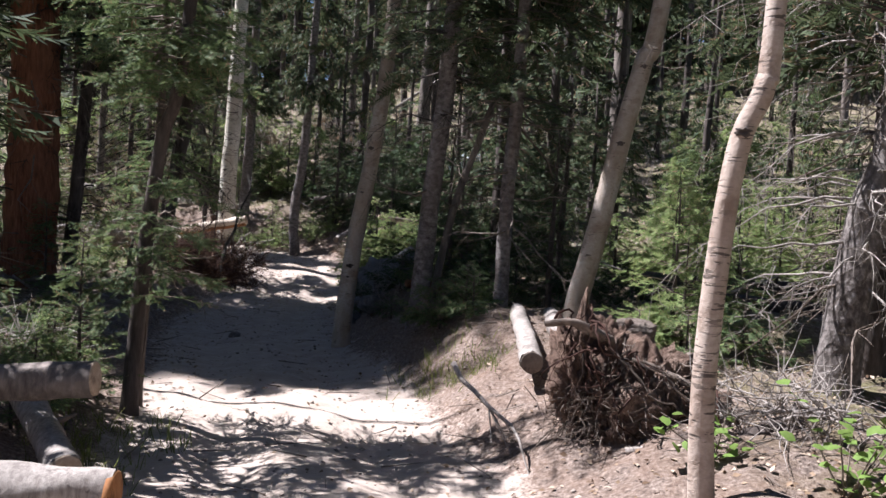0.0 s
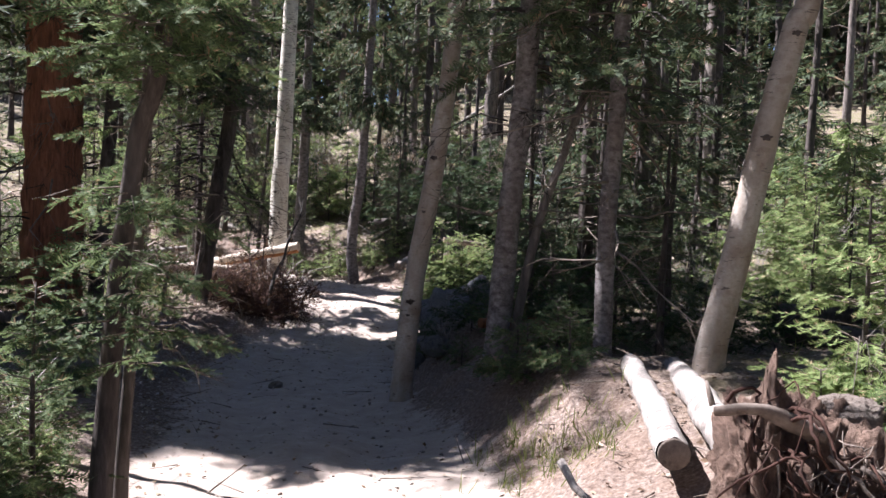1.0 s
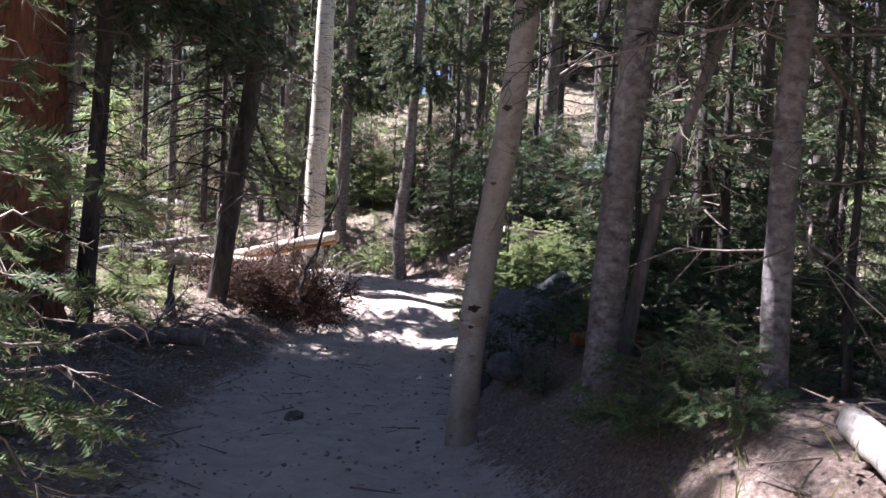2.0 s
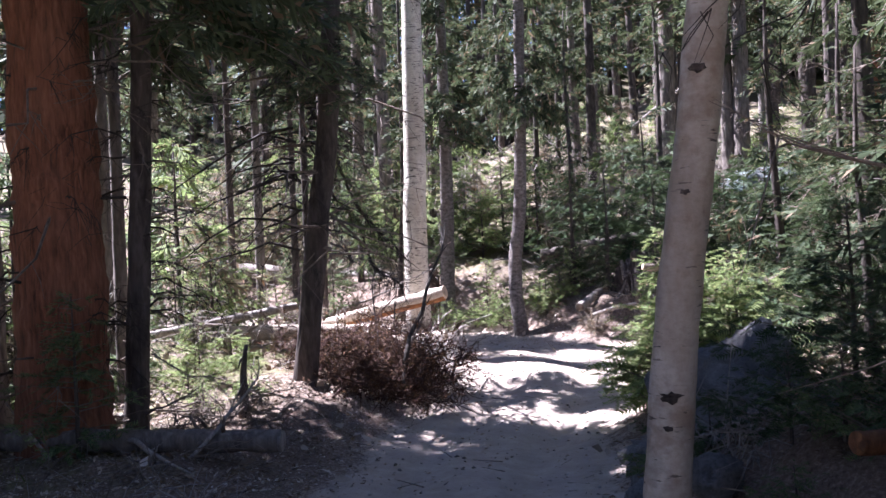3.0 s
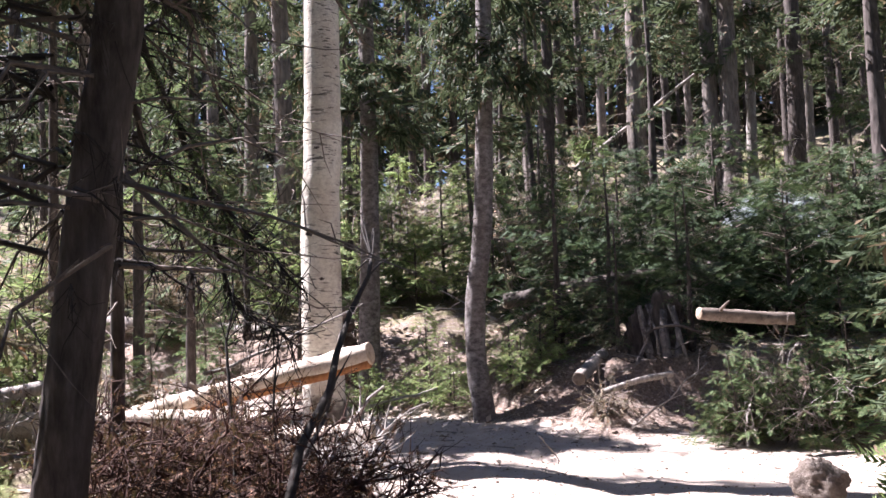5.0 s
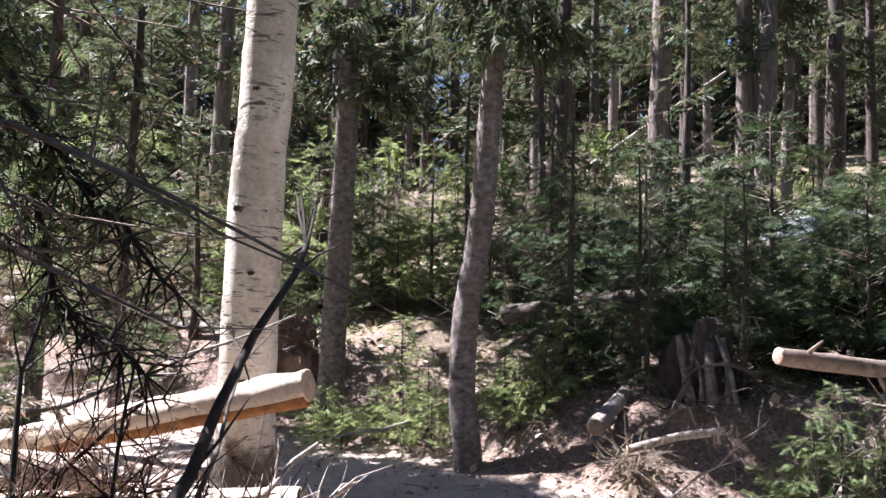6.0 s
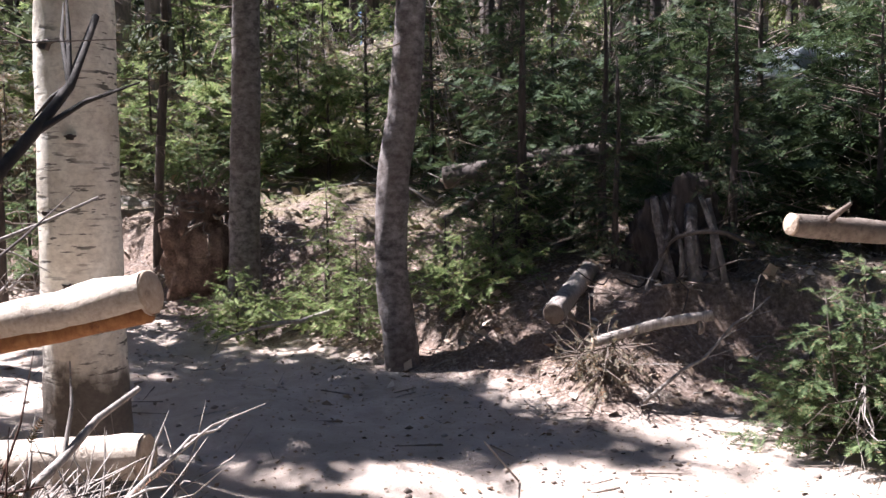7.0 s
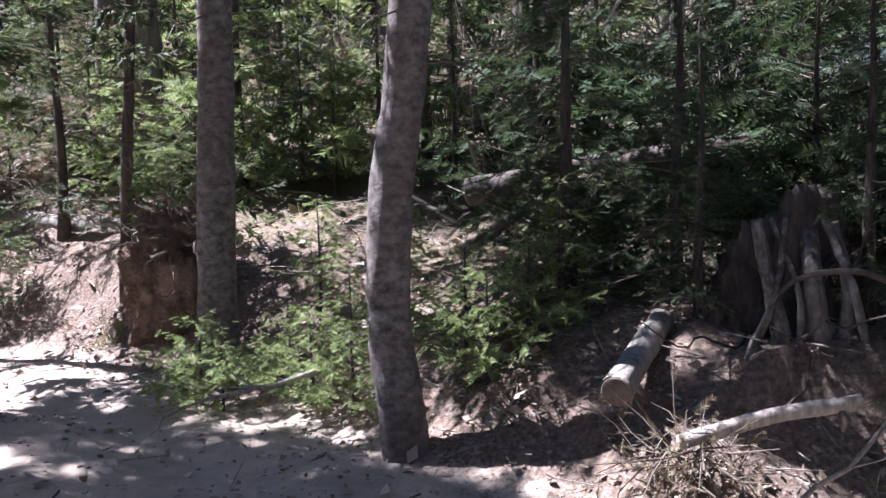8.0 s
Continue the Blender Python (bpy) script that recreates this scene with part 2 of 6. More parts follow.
M = dict(
    ground=ground_material(),
    grey_bark=bark("grey_bark", (0.05, 0.042, 0.038), (0.15, 0.125, 0.11), (0.29, 0.25, 0.22)),
    dark_bark=bark("dark_bark", (0.024, 0.019, 0.017), (0.07, 0.056, 0.049), (0.14, 0.118, 0.106)),
    scaly_bark=bark("scaly_bark", (0.04, 0.034, 0.03), (0.13, 0.11, 0.1), (0.34, 0.31, 0.29), (13, 13, 9), 0.9),
    red_bark=bark("red_bark", (0.06, 0.026, 0.016), (0.19, 0.075, 0.042), (0.3, 0.14, 0.085), (14, 14, 1.6), 0.9),
    aspen=aspen_bark("aspen_bark", (0.47, 0.42, 0.37), (0.33, 0.265, 0.21), dashes=0.635),
    old_aspen=aspen_bark("old_aspen_bark", (0.76, 0.72, 0.63), (0.62, 0.56, 0.46), True),
    tan_aspen=aspen_bark("tan_aspen_bark", (0.5, 0.42, 0.36), (0.34, 0.26, 0.21)),
    fir_bark=smooth_bark("fir_bark"),
    red_twig=wood("red_twig", (0.024, 0.01, 0.007), (0.085, 0.038, 0.026), (12, 12, 12)),
    dark_twig=wood("dark_twig", (0.018, 0.015, 0.013), (0.075, 0.062, 0.053), (12, 12, 12)),
    dead=wood("dead_wood", (0.16, 0.135, 0.12), (0.5, 0.455, 0.41)),
    twig=wood("dead_twig", (0.1, 0.075, 0.06), (0.3, 0.25, 0.21), (12, 12, 12)),
    log=wood("log_wood", (0.4, 0.32, 0.25), (0.74, 0.66, 0.56), (26, 26, 26)),
    cut=wood("cut_wood", (0.34, 0.25, 0.18), (0.6, 0.5, 0.39), (30, 30, 30)),
    rust=wood("rotten_wood", (0.2, 0.08, 0.03), (0.45, 0.22, 0.09), (20, 20, 8)),
    rotten=wood("crumbling_rotten_wood", (0.07, 0.03, 0.014), (0.26, 0.12, 0.055), (20, 20, 8)),
    spruce=foliage("spruce_needles", (0.018, 0.033, 0.018), (0.125, 0.16, 0.085), (0.2, 0.14, 0.09), 0.3, 0.5, 0.88),
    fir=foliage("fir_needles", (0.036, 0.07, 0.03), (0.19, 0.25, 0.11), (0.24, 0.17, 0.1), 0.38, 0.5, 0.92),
    # the fir needles again, much paler: sunlight put into the colour
    bright=foliage("sunlit_fir_needles", (0.11, 0.175, 0.055), (0.38, 0.45, 0.19), (0.42, 0.33, 0.2), 0.46, 0.5, 0.92),
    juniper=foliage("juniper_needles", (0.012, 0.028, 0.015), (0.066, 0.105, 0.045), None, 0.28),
    brown=foliage("dry_needles", (0.022, 0.01, 0.007), (0.12, 0.048, 0.03), (0.24, 0.12, 0.065), 0.2, 0.6, 0.85),
    pale_dry=foliage("bleached_needles", (0.12, 0.1, 0.075), (0.4, 0.34, 0.26), (0.3, 0.17, 0.1), 0.3, 0.6, 0.85),
    leaf=foliage("shrub_leaves", (0.09, 0.17, 0.035), (0.26, 0.38, 0.1), None, 0.45),
    grass=foliage("grass_blades", (0.08, 0.11, 0.03), (0.3, 0.31, 0.1), None, 0.4),
    litter=islands("leaf_litter", [(0.0, (0.1, 0.06, 0.035)), (0.35, (0.24, 0.16, 0.1)), (0.7, (0.4, 0.3, 0.21)), (1.0, (0.55, 0.46, 0.36))]),
    pale_litter=islands("pale_litter", [(0.0, (0.2, 0.14, 0.1)), (0.35, (0.38, 0.3, 0.23)), (0.7, (0.52, 0.44, 0.36)), (1.0, (0.66, 0.58, 0.5))]),
    pebble=islands("pebbles", [(0.0, (0.16, 0.13, 0.11)), (0.6, (0.34, 0.28, 0.24)), (1.0, (0.5, 0.45, 0.4))]),
    soil=rock_material("root_soil", (0.06, 0.038, 0.028), (0.31, 0.205, 0.155), (0.37, 0.265, 0.205)),
    rock=rock_material("grey_rock", (0.09, 0.088, 0.092), (0.3, 0.295, 0.3), (0.22, 0.195, 0.17)),
    pale_rock=rock_material("lichen_rock", (0.1, 0.115, 0.115), (0.32, 0.35, 0.35), (0.2, 0.26, 0.24)),
    tan_rock=rock_material("tan_rock", (0.14, 0.11, 0.09), (0.32, 0.265, 0.225), (0.23, 0.195, 0.165)),
)


# ---- geometry helpers ----
rng = np.random.default_rng(7)


def hash2(ix, iy, seed):
    h = (ix * 374761393 + iy * 668265263 + seed * 2147483647) & 0xFFFFFFFF
    h = ((h ^ (h >> 13)) * 1274126177) & 0xFFFFFFFF
    return ((h ^ (h >> 16)) & 0xFFFF) / 65535.0


def vnoise(x, y, seed=0):
    """Smooth noise in 0..1 over arrays."""
    ix, iy = np.floor(x).astype(np.int64), np.floor(y).astype(np.int64)
    fx, fy = x - ix, y - iy
    fx, fy = fx * fx * (3 - 2 * fx), fy * fy * (3 - 2 * fy)
    a, b = hash2(ix, iy, seed), hash2(ix + 1, iy, seed)
    c, d = hash2(ix, iy + 1, seed), hash2(ix + 1, iy + 1, seed)
    return (a * (1 - fx) + b * fx) * (1 - fy) + (c * (1 - fx) + d * fx) * fy


def smooth(a, b, v):
    u = np.clip((v - a) / (b - a), 0, 1)
    return u * u * (3 - 2 * u)


def make_mesh(name, verts, tris=None, quads=None):
    """A mesh from arrays of vertices, triangles and quads."""
    me = bpy.data.meshes.new(name)
    loops, starts, totals, at = [], [], [], 0
    for f, k in ((tris, 3), (quads, 4)):
        if f is not None and len(f):
            f = np.asarray(f, dtype=np.int32)
            loops.append(f.ravel())
            starts.append(at + k * np.arange(len(f)))
            totals.append(np.full(len(f), k))
            at += f.size
    loops, starts, totals = np.concatenate(loops), np.concatenate(starts), np.concatenate(totals)
    verts = np.asarray(verts, dtype=np.float32)
    me.vertices.add(len(verts))
    me.vertices.foreach_set("co", verts.ravel())
    me.loops.add(len(loops))
    me.loops.foreach_set("vertex_index", loops)
    me.polygons.add(len(starts))
    me.polygons.foreach_set("loop_start", starts.astype(np.int32))
    me.polygons.foreach_set("loop_total", totals.astype(np.int32))
    me.update(calc_edges=True)
    return me


class Soup:
    """Collects pieces of one mesh."""

    def __init__(self):
        self.v, self.t, self.q, self.n = [], [], [], 0

    def add(self, verts, tris=None, quads=None):
        if tris is not None and len(tris):
            self.t.append(np.asarray(tris, dtype=np.int32).reshape(-1, 3) + self.n)
        if quads is not None and len(quads):
            self.q.append(np.asarray(quads, dtype=np.int32).reshape(-1, 4) + self.n)
        self.v.append(np.asarray(verts, dtype=np.float32).reshape(-1, 3))
        self.n += len(self.v[-1])

    def mesh(self, name, smoothed=False):
        me = make_mesh(name, np.concatenate(self.v), np.concatenate(self.t) if self.t else None, np.concatenate(self.q) if self.q else None)
        if smoothed:
            me.shade_smooth()
        return me


def part(name, me, material, parent=None, label="", kind=""):
    ob = new(name, me)
    if not me.materials:
        me.materials.append(material)
    if parent is not None:
        ob.parent = parent
    return tagged(ob, label, kind=kind)


def thing(name, label, category, m, group="", kind=""):
    ob = new(name)
    ob.empty_display_size = 0.2
    ob.matrix_basis = m
    return tagged(ob, label, category, group, kind)


def spline(pts, n):
    """n points along a smooth curve through pts."""
    p = np.asarray(pts, dtype=float)
    if len(p) == 2:
        return p[0] + np.linspace(0, 1, n)[:, None] * (p[1] - p[0])
    p = np.vstack([2 * p[0] - p[1], p, 2 * p[-1] - p[-2]])
    u = np.linspace(0, len(p) - 3 - 1e-6, n)
    i, f = u.astype(int), (u % 1)[:, None]
    a, b, c, d = p[i], p[i + 1], p[i + 2], p[i + 3]
    return 0.5 * (2 * b + (c - a) * f + (2 * a - 5 * b + 4 * c - d) * f ** 2 + (3 * b - a - 3 * c + d) * f ** 3)


def tube(soup, pts, radii, sides=8, rough=0.0, cap=True, seed=0, lump=6.0):
    """A round limb along pts with a radius at every point; rough: uneven skin, as a share of the radius."""
    p = np.asarray(pts, dtype=float)
    r = np.broadcast_to(np.asarray(radii, dtype=float), (len(p),))
    tan = np.gradient(p, axis=0)
    tan /= np.linalg.norm(tan, axis=1)[:, None] + 1e-9
    ref = np.array([0.0, 1.0, 0.0]) if abs(tan[0][2]) > 0.7 else np.array([0.0, 0.0, 1.0])
    side = np.cross(tan, ref)
    side /= np.linalg.norm(side, axis=1)[:, None] + 1e-9
    up = np.cross(side, tan)
    a = np.linspace(0, 2 * np.pi, sides, endpoint=False)
    rr = np.repeat(r[:, None], sides, 1)
    if rough:
        s = np.concatenate([[0], np.cumsum(np.linalg.norm(np.diff(p, axis=0), axis=1))])
        ca, sa = np.cos(a)[None] * 1.7 + 9, np.sin(a)[None] * 1.7 + 9
        w = vnoise(ca + 0 * s[:, None] + seed * 3.1, sa + s[:, None] * lump, seed) - 0.5
        w2 = vnoise(ca * 3 + seed, sa * 3 + s[:, None] * lump * 4, seed + 5) - 0.5
        rr = rr * (1 + rough * (1.4 * w + 0.7 * w2))
    v = p[:, None] + rr[..., None] * (np.cos(a)[None, :, None] * side[:, None] + np.sin(a)[None, :, None] * up[:, None])
    k, n = sides, len(p)
    i, j = np.meshgrid(np.arange(n - 1), np.arange(k), indexing="ij")
    q = np.stack([i * k + j, i * k + (j + 1) % k, (i + 1) * k + (j + 1) % k, (i + 1) * k + j], -1).reshape(-1, 4)
    v = v.reshape(-1, 3)
    tris = []
    if cap:
        v = np.vstack([v, p[0], p[-1]])
        for j in range(k):
            tris += [(n * k, (j + 1) % k, j), (n * k + 1, (n - 1) * k + j, (n - 1) * k + (j + 1) % k)]
    soup.add(v, tris, q)


def place_many(template, tris, pos, axis, normal, scale):
    """Copies of a template (its axis +x, its normal +z) at many places: arrays of vertices and triangles."""
    x = axis / (np.linalg.norm(axis, axis=1)[:, None] + 1e-9)
    y = np.cross(normal, x)
    y /= np.linalg.norm(y, axis=1)[:, None] + 1e-9
    z = np.cross(x, y)
    rot = np.stack([x, y, z], -1)
    v = np.einsum("nij,kj->nki", rot, template) * scale[:, None, None] + pos[:, None]
    f = tris[None] + (np.arange(len(pos)) * len(template))[:, None, None]
    return v.reshape(-1, 3), f.reshape(-1, 3)


def coarse_shoot():
    """A leafy twig of length 1: a thin stalk and nine side shoots that stand off it all round."""
    v, t = [np.array(c) for c in ((0, -0.016, 0), (0, 0.016, 0), (1, 0, 0))], [(0, 1, 2)]
    r = random.Random(8)
    for i in range(9):
        u, s = 0.06 + 0.86 * i / 9, (-1, 1, 0.25)[i % 3]
        k, length = len(v), (0.56 - 0.26 * u) * r.uniform(0.75, 1.3)
        w = r.uniform(0.085, 0.12)
        v += [np.array((u - w, 0, 0)), np.array((u + w, 0.01, 0.01)), np.array((u + length * 0.75, s * length * 0.62, r.uniform(-0.32, 0.22) * length))]
        t.append((k, k + 1, k + 2))
    return np.array(v), np.array(t)


def needle_shoot(pairs=9):
    """A twig of length 1 with single needles on both sides."""
    v, t = [np.array(c) for c in ((0, -0.012, 0), (0, 0.012, 0), (1, 0, 0))], [(0, 1, 2)]
    r = random.Random(3)
    for i in range(pairs):
        u = 0.05 + 0.93 * i / pairs
        for s in (-1, 1):
            k, length = len(v), 0.29 * (1 - 0.45 * u) * r.uniform(0.8, 1.15)
            lift = r.uniform(-0.02, 0.1)
            v += [np.array((u - 0.042, 0, 0)), np.array((u + 0.042, 0, 0)), np.array((u + length * 0.62, s * length * 0.8, lift))]
            t.append((k, k + 1, k + 2) if s > 0 else (k + 1, k, k + 2))
    return np.array(v), np.array(t)


COARSE, NEEDLES = coarse_shoot(), needle_shoot()


def boughs(r, heights, reach, droop, wood_soup, leaf, shoot, size, per_metre, bare=0.2, thick=0.012, tilt=0.1):
    """Boughs that leave a straight stem at the given heights. reach(h): a bough's length."""
    pos, ax, nor, sc = [], [], [], []
    for h in heights:
        length = reach(h) * r.uniform(0.7, 1.15)
        a = r.uniform(0, 2 * np.pi)
        d = np.array([np.cos(a), np.sin(a), 0])
        s = np.array([-d[1], d[0], 0])
        u = np.linspace(0, 1, 3)
        bend = r.uniform(-0.15, 0.15)
        c = np.array([0, 0, h]) + length * (u[:, None] * d + (bend * u ** 2)[:, None] * s + (tilt * u - droop * u ** 1.8)[:, None] * np.array([0, 0, 1]))
        tube(wood_soup, c, thick * (0.35 + 0.4 * length) * (1.02 - u), 3, cap=False)
        if leaf is None:
            continue
        n = max(4, int(length * per_metre))
        w = bare + (1 - bare) * r.uniform(0, 1, n) ** 0.8
        w[-1] = 1.0
        p = np.stack([np.interp(w, u, c[:, k]) for k in range(3)], -1)
        side = r.choice([-1.0, 1.0], n)
        ang = r.uniform(0.35, 1.25, n) * np.where(w > 0.93, 0.3, 1)
        dirs = np.cos(ang)[:, None] * d + (np.sin(ang) * side)[:, None] * s
        dirs[:, 2] += r.uniform(-0.85, 0.3, n) - droop * 0.4
        fan = size * (0.7 + 0.9 * (1 - w)) * r.uniform(0.7, 1.3, n) * min(1.0, 0.5 + 0.5 * length)
        pos.append(p), ax.append(dirs), sc.append(fan)
        nor.append(np.stack([r.normal(0, 0.65, n), r.normal(0, 0.65, n), np.ones(n)], -1))
    if pos:
        leaf.add(*place_many(*shoot, np.concatenate(pos), np.concatenate(ax), np.concatenate(nor), np.concatenate(sc)))


def dead_twigs(r, soup, heights, reach, thick=0.008, radius=0.1, droop=0.25):
    """Bare dead branches round a stem, each with some side twigs."""
    for h in heights:
        length = reach * r.uniform(0.35, 1.2)
        a = r.uniform(0, 2 * np.pi)
        d = np.array([np.cos(a), np.sin(a), r.uniform(-0.35, 0.2)])
        u = np.linspace(0, 1, 5)
        wob = np.cumsum(r.normal(0, 0.085, (5, 3)), 0) * length
        wob -= wob[0]
        c = np.array([0, 0, h]) + d * radius * 0.7 + length * u[:, None] * d + wob
        c[:, 2] -= droop * length * u ** 2
        tube(soup, c, thick * (0.5 + length) * (1.08 - u), 3, cap=False)
        for _ in range(r.integers(3, 7)):
            w = r.uniform(0.25, 0.9)
            p = np.array([np.interp(w, u, c[:, k]) for k in range(3)])
            e = d * 0.6 + r.normal(0, 0.55, 3)
            e[2] -= 0.2
            tl = length * r.uniform(0.15, 0.45)
            pts = p + np.outer((0, 0.5, 1), e) * tl
            pts[1] += r.normal(0, 0.05, 3) * tl
            tube(soup, pts, (thick * 0.5, thick * 0.35, thick * 0.12), 3, cap=False)


def hanging_branches(r, soup, heights, reach, thick=0.006, radius=0.1, trail_side=1.0):
    """Dead boughs that arch down from a stem, with many fine twigs hanging off them."""
    for h in heights:
        length = reach * r.uniform(0.4, 1.15)
        a = r.uniform(0, 2 * np.pi)
        d = np.array([np.cos(a), np.sin(a), 0.0])
        length *= trail_side if d[0] > 0.3 else 1.0
        u = np.linspace(0, 1, 7)
        wob = np.cumsum(r.normal(0, 0.04, (7, 3)), 0) * length
        c = np.array([0, 0, h]) + d * radius * 0.7 + length * u[:, None] * d + wob - wob[0]
        c[:, 2] += length * (0.12 * u - r.uniform(0.35, 0.8) * u ** 2)
        tube(soup, c, thick * (0.5 + length) * (1.08 - u), 4, cap=False)
        for _ in range(int(8 + 10 * length)):
            p = c[r.integers(1, 7)] + r.normal(0, 0.01, 3)
            tl = r.uniform(0.08, 0.34)
            e = d * r.uniform(-0.2, 0.7) + r.normal(0, 0.35, 3) - np.array([0, 0, r.uniform(0.2, 1.0)])
            q = p + e / np.linalg.norm(e) * tl
            m = (p + q) / 2 + r.normal(0, 0.12, 3) * tl
            tube(soup, [p, m, q], (thick * 0.42, thick * 0.3, thick * 0.12), 3, cap=False)


# ---- the ground ----
TRAIL = np.array([(0.1, -12, 0.15), (0.1, -3, 0.08), (-0.2, 2, 0.02), (-0.35, 5, 0.0), (-0.95, 7.3, -0.05), (-1.75, 10, -0.2), (-2.2, 11.4, -0.27),
                  (-2.45, 14, -0.28), (-2.3, 16, -0.2), (-2.5, 17.8, -0.09), (-3.6, 19.3, -0.03), (-5.2, 20.7, 0.0), (-8, 22.2, 0.05), (-16, 25, 0.5), (-40, 30, 4)])
RIGHT = np.array([(-12, 0.2), (2, 0.22), (5, 0.28), (7, 0.42), (8.4, 0.65), (10, 0.5), (12, 0.62), (14, 0.6), (16, 0.3), (18, 0.2), (19.6, 0.45), (21, 0.45), (23, 0.4), (40, 0.4)])
LEFT = np.array([(-12, 0.2), (5, 0.22), (7, 0.2), (10, 0.14), (13, 0.12), (15, 0.24), (18, 0.16), (22, 0.1), (40, 0.1)])


def ground_fields(x, y):
    """Height, trail share and grass share at arrays of places."""
    best = np.full(x.shape, 1e9)
    side, zt = np.zeros(x.shape), np.zeros(x.shape)
    for a, b in zip(TRAIL[:-1], TRAIL[1:]):
        d = b[:2] - a[:2]
        u = np.clip(((x - a[0]) * d[0] + (y - a[1]) * d[1]) / (d @ d), 0, 1)
        dx, dy = x - a[0] - u * d[0], y - a[1] - u * d[1]
        dist = np.hypot(dx, dy)
        near = dist < best
        best = np.where(near, dist, best)
        side = np.where(near, np.sign(dx * d[1] - dy * d[0]), side)
        zt = np.where(near, a[2] + u * (b[2] - a[2]), zt)
    half = 0.98 + 0.25 * smooth(16, 18, y) + 0.18 * (vnoise(x * 0.9 + 3, y * 0.9, 3) - 0.5)
    open_right = np.hypot((x + 1.3) / 1.3, (y - 18.3) / 1.5)          # the wide sandy outside of the bend
    best = np.where(open_right < 1.4, np.minimum(best, half * (0.55 + 0.45 * open_right ** 2)), best)
    out = np.maximum(best - half, 0)
    rise = np.where(side > 0, np.interp(y, RIGHT[:, 0], RIGHT[:, 1]), np.interp(y, LEFT[:, 0], LEFT[:, 1]))
    z = zt + rise * smooth(-0.15, 1.0, best - half) + 0.03 * np.minimum(out, 6)
    z = z - 0.05 * np.exp(-((best - 0.45) / 0.18) ** 2)               # two shallow ruts
    far = np.logaddexp(0, (y - 22.5) / 2) * 2
    slope = 0.25 - 0.12 * smooth(-4, -14, x)
    z = z + slope * np.minimum(far, 60) * smooth(1.2, 3.0, best)
    z = z + 0.06 * np.maximum(x - 4, 0) + 0.05 * np.maximum(-x - 9, 0) * smooth(1.2, 4.0, best)
    off = smooth(0.0, 0.5, out)
    z = z + off * (0.16 * (vnoise(x * 0.8, y * 0.8, 11) - 0.5) + 0.11 * (vnoise(x * 2.6, y * 2.6, 12) - 0.5) + 0.07 * (vnoise(x * 8, y * 8, 13) - 0.5))
    z = z + 0.05 * (vnoise(x * 1.3, y * 1.3, 14) - 0.5) + 0.03 * (vnoise(x * 5, y * 5, 15) - 0.5) + 0.012 * (vnoise(x * 16, y * 16, 16) - 0.5)
    # a low rib of harder earth across the sunlit bend
    z = z + 0.07 * np.exp(-((y - 16.75 - 0.12 * np.sin(2.2 * x)) / 0.16) ** 2) * smooth(1.4, 0.9, best)
    # a shallow groove drawn where a trunk's shadow line crosses the first stretch
    z = z - 0.06 * np.exp(-((y - 6.75 + 0.22 * (x + 0.7)) / 0.13) ** 2) * smooth(1.5, 1.0, best)
    trail = 1 - smooth(-0.35, 0.45, best - half)
    grass = smooth(0.6, 2.5, out) * (0.3 + 0.7 * vnoise(x * 0.5 + 5, y * 0.5, 17))
    return z, trail, grass


def ground_z(x, y):
    return float(ground_fields(np.array([float(x)]), np.array([float(y)]))[0][0])


def axis_steps(lo, hi, step, far_lo, far_hi):
    mid = np.arange(lo, hi + 1e-6, step)
    grow = [step]
    while sum(grow) < 200:
        grow.append(grow[-1] * 1.12)
    g = np.cumsum(grow)
    return np.concatenate([(lo - g[g < lo - far_lo])[::-1], mid, hi + g[g < far_hi - hi]])


gx, gy = axis_steps(-7.0, 3.5, 0.08, -95, 95), axis_steps(3.0, 23.0, 0.08, -60, 130)
GX, GY = np.meshgrid(gx, gy)
gz, g_trail, g_grass = ground_fields(GX.ravel(), GY.ravel())
nx, ny = len(gx), len(gy)
ii, jj = np.meshgrid(np.arange(ny - 1), np.arange(nx - 1), indexing="ij")
gq = np.stack([ii * nx + jj, ii * nx + jj + 1, (ii + 1) * nx + jj + 1, (ii + 1) * nx + jj], -1).reshape(-1, 4)
ground_mesh = make_mesh("ground", np.stack([GX.ravel(), GY.ravel(), gz], -1), None, gq)
ground_mesh.shade_smooth()
for key, values in (("trail", g_trail), ("grass", g_grass)):
    ground_mesh.attributes.new(key, "FLOAT", "POINT").data.foreach_set("value", values.astype(np.float32))
tagged(part("ground", ground_mesh, M["ground"]), "dusty dirt trail winding through a litter-covered forest floor", "ground", kind="structure")


# ---- trees ----
def crown_meshes(seed, h0, h1, radius, per_metre, size, boughs_n, shoot=COARSE, droop=0.35, name="crown"):
    """Leaf and wood meshes of a conifer's crown, round the z axis between two heights."""
    r = np.random.default_rng(seed)
    wood_soup, leaf = Soup(), Soup()
    top = lambda h: max(0.15, radius * (1 - ((h - h0) / (h1 - h0)) ** 1.15)) * (0.55 + 0.45 * min(1, (h - h0) / 1.5 + 0.4))
    heights = h0 + (h1 - h0) * np.sort(r.uniform(0, 1, boughs_n) ** 1.3)
    boughs(r, heights, top, droop, wood_soup, leaf, shoot, size, per_metre)
    return leaf.mesh("crown"), wood_soup.mesh("branchwork")


